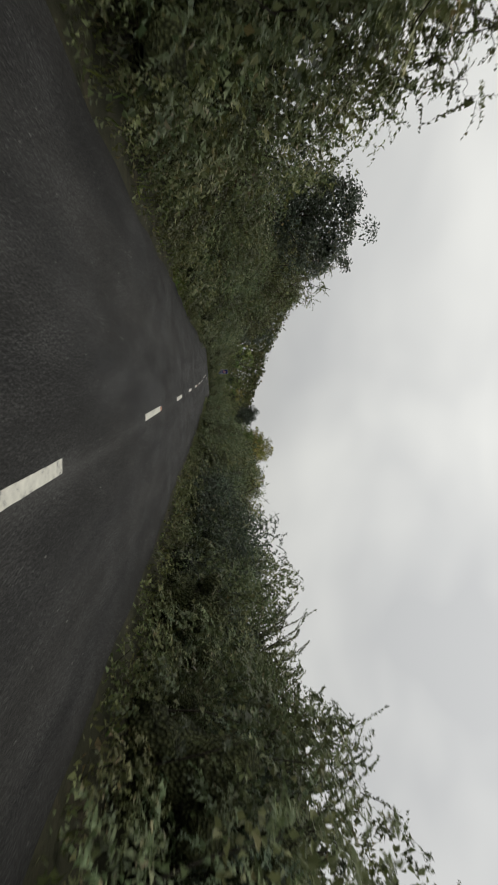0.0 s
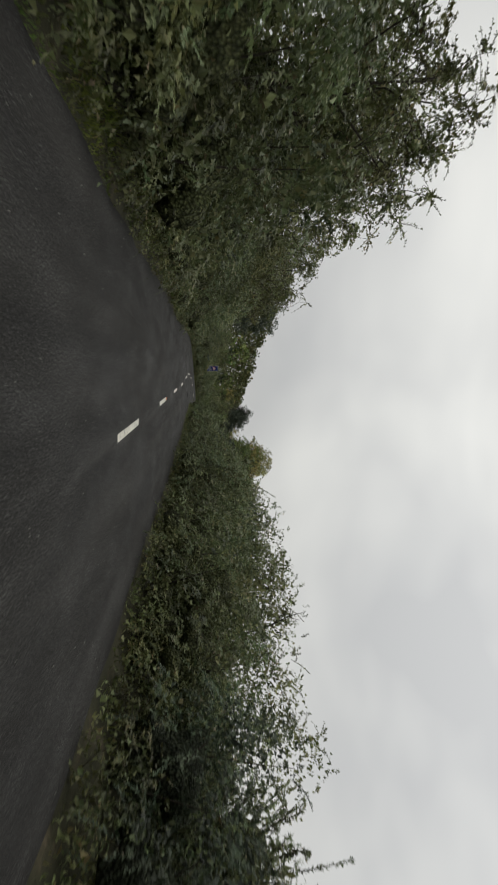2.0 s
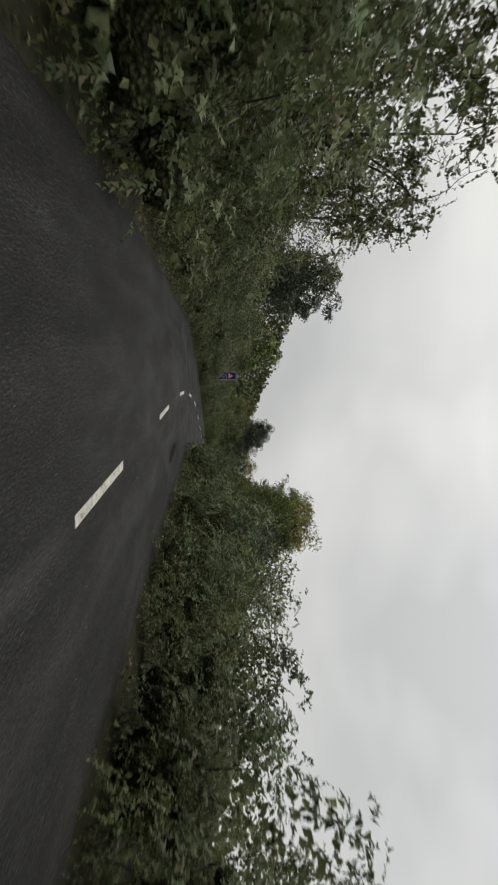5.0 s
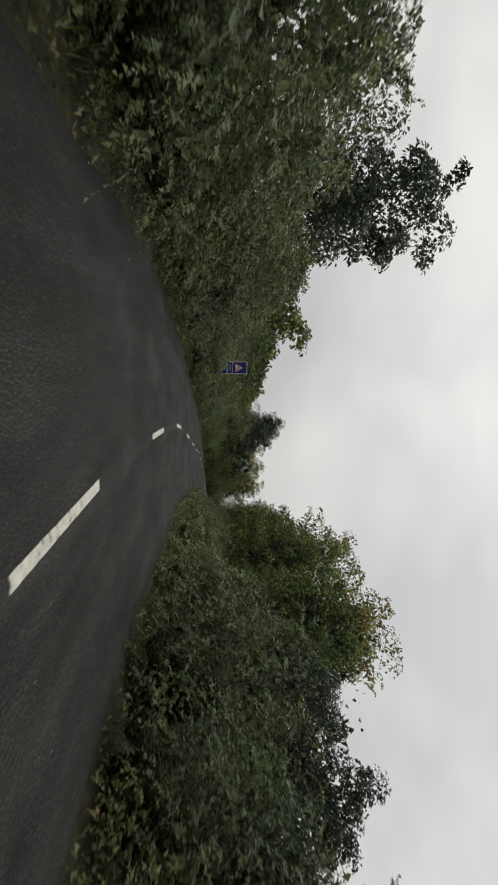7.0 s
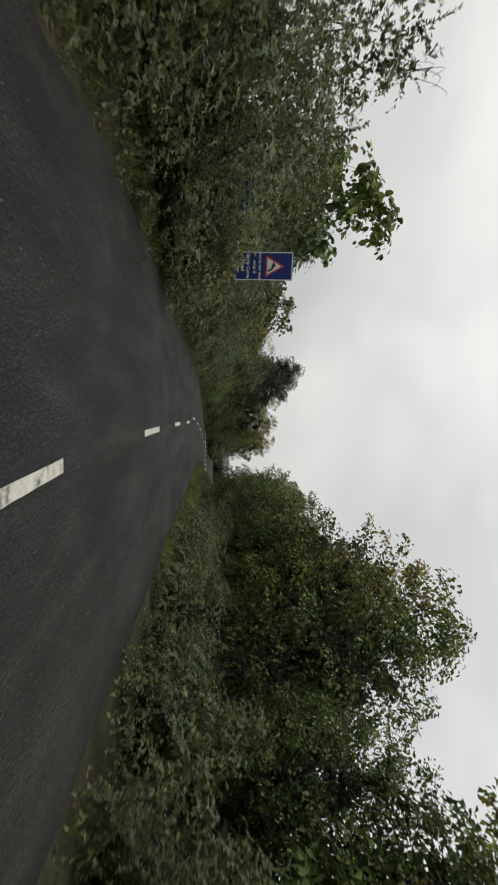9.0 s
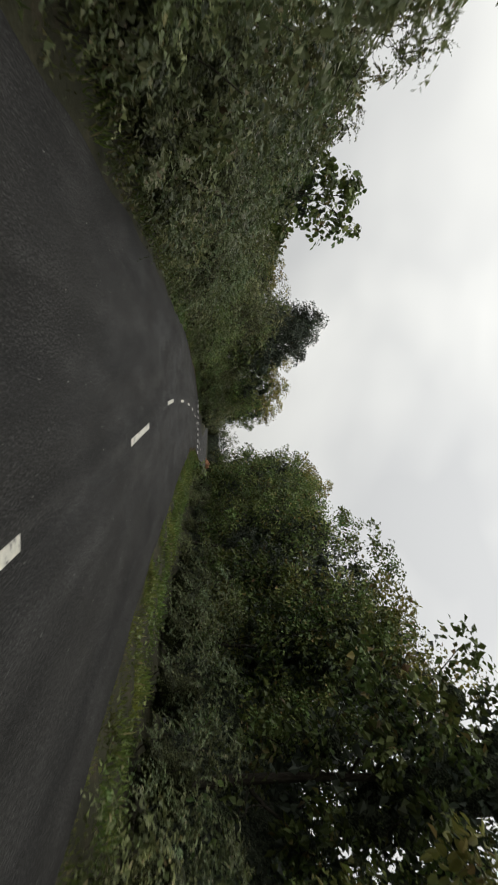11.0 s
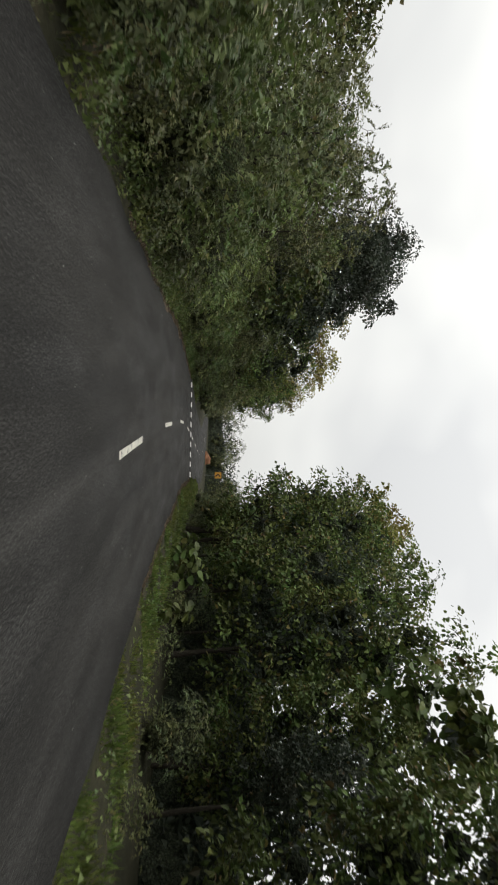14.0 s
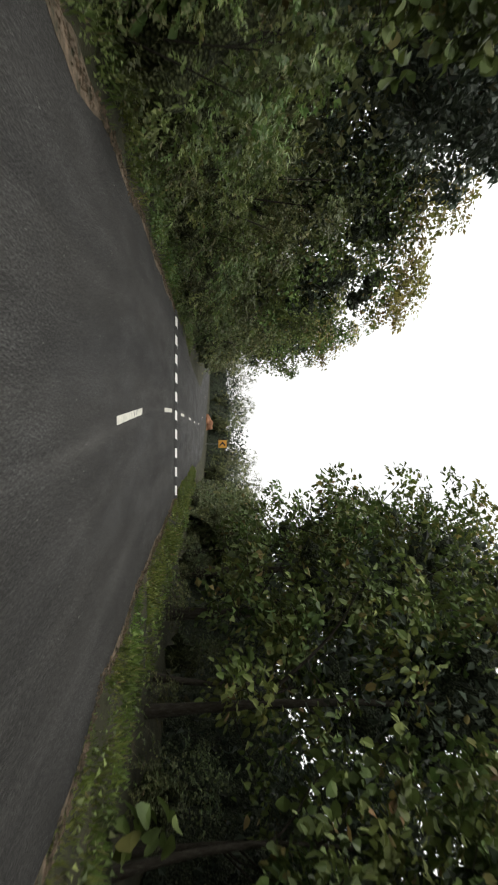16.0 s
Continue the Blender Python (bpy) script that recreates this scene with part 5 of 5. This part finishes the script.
def bare_branch(s, right):
    """A nearly leafless forked branch that sticks out of the hedge."""
    rng = np.random.default_rng(21)
    root = new("bare_branch")
    root.matrix_basis = Matrix.Translation(on_road(s, right, 0)) @ pose(0, 0, 0, 0, 0, -math.degrees(heading(s)) + 15)
    tagged(root, "bent half-dead branch standing out of the hedge", "branch")
    main = np.array([(0, 0, -0.1), (0.1, 0.1, 1.6), (-0.05, 0.2, 2.7), (-0.25, 0.3, 3.4), (-0.5, 0.35, 3.9), (-0.6, 0.4, 4.35)])
    part("limb", mesh_from("limb", *tube(main, [0.05, 0.042, 0.034, 0.026, 0.016, 0.006], 6), M_BARK, True), root)
    for i, (k, d) in enumerate(((3, (0.45, 0.1, 0.25)), (3, (-0.5, -0.1, 0.35)), (4, (0.3, 0.2, 0.4)), (4, (-0.35, 0.1, 0.1)), (2, (0.6, 0.0, 0.5)))):
        p = main[k] + np.linspace(0, 1, 4)[:, None] * np.array(d) + rng.normal(0, 0.02, (4, 3))
        part("twig", mesh_from("twig", *tube(p, [0.016, 0.012, 0.008, 0.003], 5), M_BARK, True), root)
    at = main[3:][rng.integers(0, 3, 10)] + rng.normal(0, 0.12, (10, 3))
    tufts = sprays(rng, at, ball(rng, 10), rng.uniform(0.15, 0.35, 10), 9, 0.06, rng.uniform(0.1, 0.4, 10))
    tagged(part("foliage", mesh_from("foliage", *tufts, M_THICKET), root, "few small tufts of leaves"), kind="stuff")
    return root


bare_branch(72.0, 6.9)


# ---- signs ----
def words(text, size, parent, name, x, z, mat, y=-0.006, bold=0.0015):
    cu = bpy.data.curves.new(name, 'FONT')
    cu.body, cu.size, cu.align_x, cu.extrude = text, size, 'CENTER', 0.001
    cu.offset = bold
    cu.resolution_u = 3
    tmp = new(name, cu)
    bpy.context.view_layer.update()
    me = bpy.data.meshes.new_from_object(tmp.evaluated_get(bpy.context.evaluated_depsgraph_get()))
    bpy.data.objects.remove(tmp)
    me.materials.clear()
    me.materials.append(mat)
    ob = part(name, me, parent)
    ob.matrix_basis = pose(x, y, z, 90, 0, 0)
    return ob


def warning_board(place, turn):
    """A tall blue board with a warning triangle, on two steel posts."""
    root = new("warning_sign")
    root.matrix_basis = Matrix.Translation(place) @ pose(0, 0, 0, 0, 0, turn)
    tagged(root, "blue road sign warning of a sharp curve, half behind weeds", "road sign")
    w, z0, z1 = 0.77, 1.86, 3.45
    board = part("board", bm_mesh("board", block(w, 0.02, z1 - z0, 0.006, (0, 0.01, (z0 + z1) / 2)), M_BLUE), root, "deep blue board")
    for name, sx, sz, x, z in (("border", 0.026, z1 - z0 - 0.014, -w / 2 + 0.02, (z0 + z1) / 2), ("border", 0.026, z1 - z0 - 0.014, w / 2 - 0.02, (z0 + z1) / 2),
                               ("border", w - 0.068, 0.026, 0, z1 - 0.02), ("border", w - 0.068, 0.026, 0, z0 + 0.02)):
        part(name, bm_mesh(name, block(sx, 0.004, sz, 0, (x, -0.002, z)), M_WHITE), board, "white border strip")
    c, r = 2.88, 0.345
    tri = lambda k: [(k * r * math.sin(a), c + k * r * math.cos(a)) for a in (0, -2 * math.pi / 3, 2 * math.pi / 3)]
    for name, k, y, mat, label in (("triangle", 1.0, -0.005, M_SIGNRED, "red warning triangle"), ("triangle_face", 0.74, -0.009, M_WHITE, "dirty white triangle face")):
        bm = plate(tri(k), 0.004)
        bmesh.ops.translate(bm, verts=bm.verts, vec=(0, y, 0))
        part(name, bm_mesh(name, bm, mat), root, label)
    angles = np.linspace(0, 1.35, 9)
    arc = [(0.115 - 0.17 * (1 - math.cos(a)), c - 0.115 + 0.155 * math.sin(a)) for a in angles]
    inner = [(x + 0.027 * math.cos(a), z + 0.027 * math.sin(a)) for (x, z), a in zip(arc, angles)]
    outer = [(x - 0.027 * math.cos(a), z - 0.027 * math.sin(a)) for (x, z), a in zip(arc, angles)]
    ex, ez = arc[-1]
    for name, pts in (("arrow_shaft", inner + outer[::-1]), ("arrow_head", [(ex + 0.02, ez + 0.07), (ex - 0.115, ez + 0.008), (ex + 0.02, ez - 0.06)])):
        bm = plate(pts, 0.003)
        bmesh.ops.translate(bm, verts=bm.verts, vec=(0, -0.0125, 0))
        part(name, bm_mesh(name, bm, M_BLACK), root, "black bent arrow")
    words("\u0a86\u0a97\u0ab3 \u0aad\u0aaf \u0a9c\u0aa8\u0a95", 0.112, root, "lettering", 0, 2.515, M_WHITE)
    words("\u0ab5\u0ab3\u0abe\u0a82\u0a95 \u0a9b\u0ac7", 0.112, root, "lettering", 0.02, 2.365, M_WHITE)
    words("Sharp Curve", 0.126, root, "lettering", 0, 2.195, M_WHITE, bold=0.0035)
    words("Ahead", 0.126, root, "lettering", -0.03, 2.05, M_WHITE, bold=0.0035)
    part("writing_bar", bm_mesh("writing_bar", block(0.3, 0.003, 0.035, 0, (0, -0.0025, 1.95)), M_WHITE), root, "small unreadable white line")
    for x in (-0.25, 0.25):
        v, f = tube([(x, 0.055, z) for z in np.linspace(-0.2, z1 - 0.1, 5)], [0.028] * 5, 8)
        post = part("post", mesh_from("post", v, f, M_METAL, True), root, "grey steel post")
        for z in (z0 + 0.25, z1 - 0.3):
            part("bracket", bm_mesh("bracket", block(0.09, 0.03, 0.04, 0.004, (x, 0.035, z)), M_METAL), post)
    return root


warning_board((18.24, 112.23, 0), 4)
thicket.put(1, 140.4, -4.75, 0.55, 0.3)
for i, (s, right, k) in enumerate(((140.7, -3.95, 1.25), (140.5, -4.45, 1.4), (140.6, -4.95, 1.45))):
    scrub.put(i, s, right, k, 1.4 * i)
thicket.put(2, 140.75, -4.55, 0.60, 0.2)
thicket.put(3, 139.9, -5.3, 0.56, 1.3, 1.12)
thicket.put(4, 140.3, -6.1, 0.60, 2.3, 1.1)
scrub.put(0, 139.4, -5.2, 1.1, 0.3, 1.25)
scrub.put(3, 139.9, -5.0, 1.5, 2.3, 1.35)
scrub.put(2, 139.8, -4.5, 1.35, 0.9, 1.35)
scrub.put(2, 139.6, -4.3, 0.9, 1.3)
scrub.put(1, 139.7, -4.8, 1.5, 0.4, 1.15)


def buried_board(place, turn):
    """The lower edge of a second blue board that the hedge has swallowed."""
    root = new("overgrown_sign")
    root.matrix_basis = Matrix.Translation(place) @ pose(0, 0, 0, 0, 0, turn)
    tagged(root, "dark blue road sign almost swallowed by the hedge", "road sign")
    board = part("board", bm_mesh("board", block(0.77, 0.02, 0.30, 0.006, (0, 0.01, 1.98)), M_BLUE), root, "dirty deep blue board")
    for sx, sz, x, z in ((0.70, 0.026, 0, 1.85), (0.026, 0.28, -0.365, 1.98), (0.026, 0.28, 0.365, 1.98)):
        part("border", bm_mesh("border", block(sx, 0.004, sz, 0, (x, -0.002, z)), M_WHITE), board, "white border strip")
    for x in (-0.25, 0.25):
        v, f = tube([(x, 0.055, z) for z in np.linspace(-0.2, 2.2, 4)], [0.028] * 4, 8)
        part("post", mesh_from("post", v, f, M_METAL, True), root, "grey steel post")
    return root


buried_board(on_road(139.6, -5.52), 4 - 18)
for i, (s, right, k) in enumerate(((139.0, -5.9, 0.74), (139.15, -5.05, 0.66), (138.7, -5.5, 0.62))):
    thicket.put(i, s, right, k, 0.8 * i)


def chevron_board(place, turn):
    root = new("chevron_sign")
    root.matrix_basis = Matrix.Translation(place) @ pose(0, 0, 0, 0, 0, turn)
    tagged(root, "yellow chevron sign with a black arrowhead at the bend", "road sign")
    part("board", bm_mesh("board", block(0.95, 0.02, 1.0, 0.006, (0, 0, 2.25)), M_YELLOW), root)
    pts = [(-0.30, 0.0), (0.08, 0.36), (0.32, 0.36), (-0.06, 0.0), (0.32, -0.36), (0.08, -0.36)]
    bm = plate([(x, z + 2.25) for x, z in pts], 0.004)
    bmesh.ops.translate(bm, verts=bm.verts, vec=(0, -0.0145, 0))
    part("chevron", bm_mesh("chevron", bm, M_BLACK), root, "black chevron")
    v, f = tube([(0, 0.04, z) for z in np.linspace(-0.2, 2.7, 5)], [0.03] * 5, 8)
    part("post", mesh_from("post", v, f, M_METAL, True), root)
    return root


eye16, h16 = Vector((41.95, 155.71, 0)), radians(37.08)


def ahead16(d, right, z):
    return Vector((eye16.x + math.sin(h16) * d + math.cos(h16) * right, eye16.y + math.cos(h16) * d - math.sin(h16) * right, z))


chevron_board(ahead16(74, 0.2, 0.4), -37)


def soil_bank(place, turn):
    """A bare cut of red soil beside the bend."""
    rng = np.random.default_rng(9)
    bm = bmesh.new()
    bmesh.ops.create_icosphere(bm, subdivisions=4, radius=1.0)
    for v in bm.verts:
        n = noise.noise(v.co * 1.7) * 0.35 + noise.noise(v.co * 5.0) * 0.10
        v.co = Vector((v.co.x * 1.1 * (1 + n), v.co.y * 0.9 * (1 + n), max(-0.2, v.co.z) * 1.05 * (1 + n)))
    ob = new("soil_bank", bm_mesh("soil_bank", bm, M_RED))
    for p in ob.data.polygons:
        p.use_smooth = True
    ob.matrix_basis = Matrix.Translation(place) @ pose(0, 0, 0, 0, 0, turn)
    return tagged(ob, "bare bank of orange-red soil at the bend", "soil bank")


soil_bank(ahead16(76, -2.4, 0.35), -20)
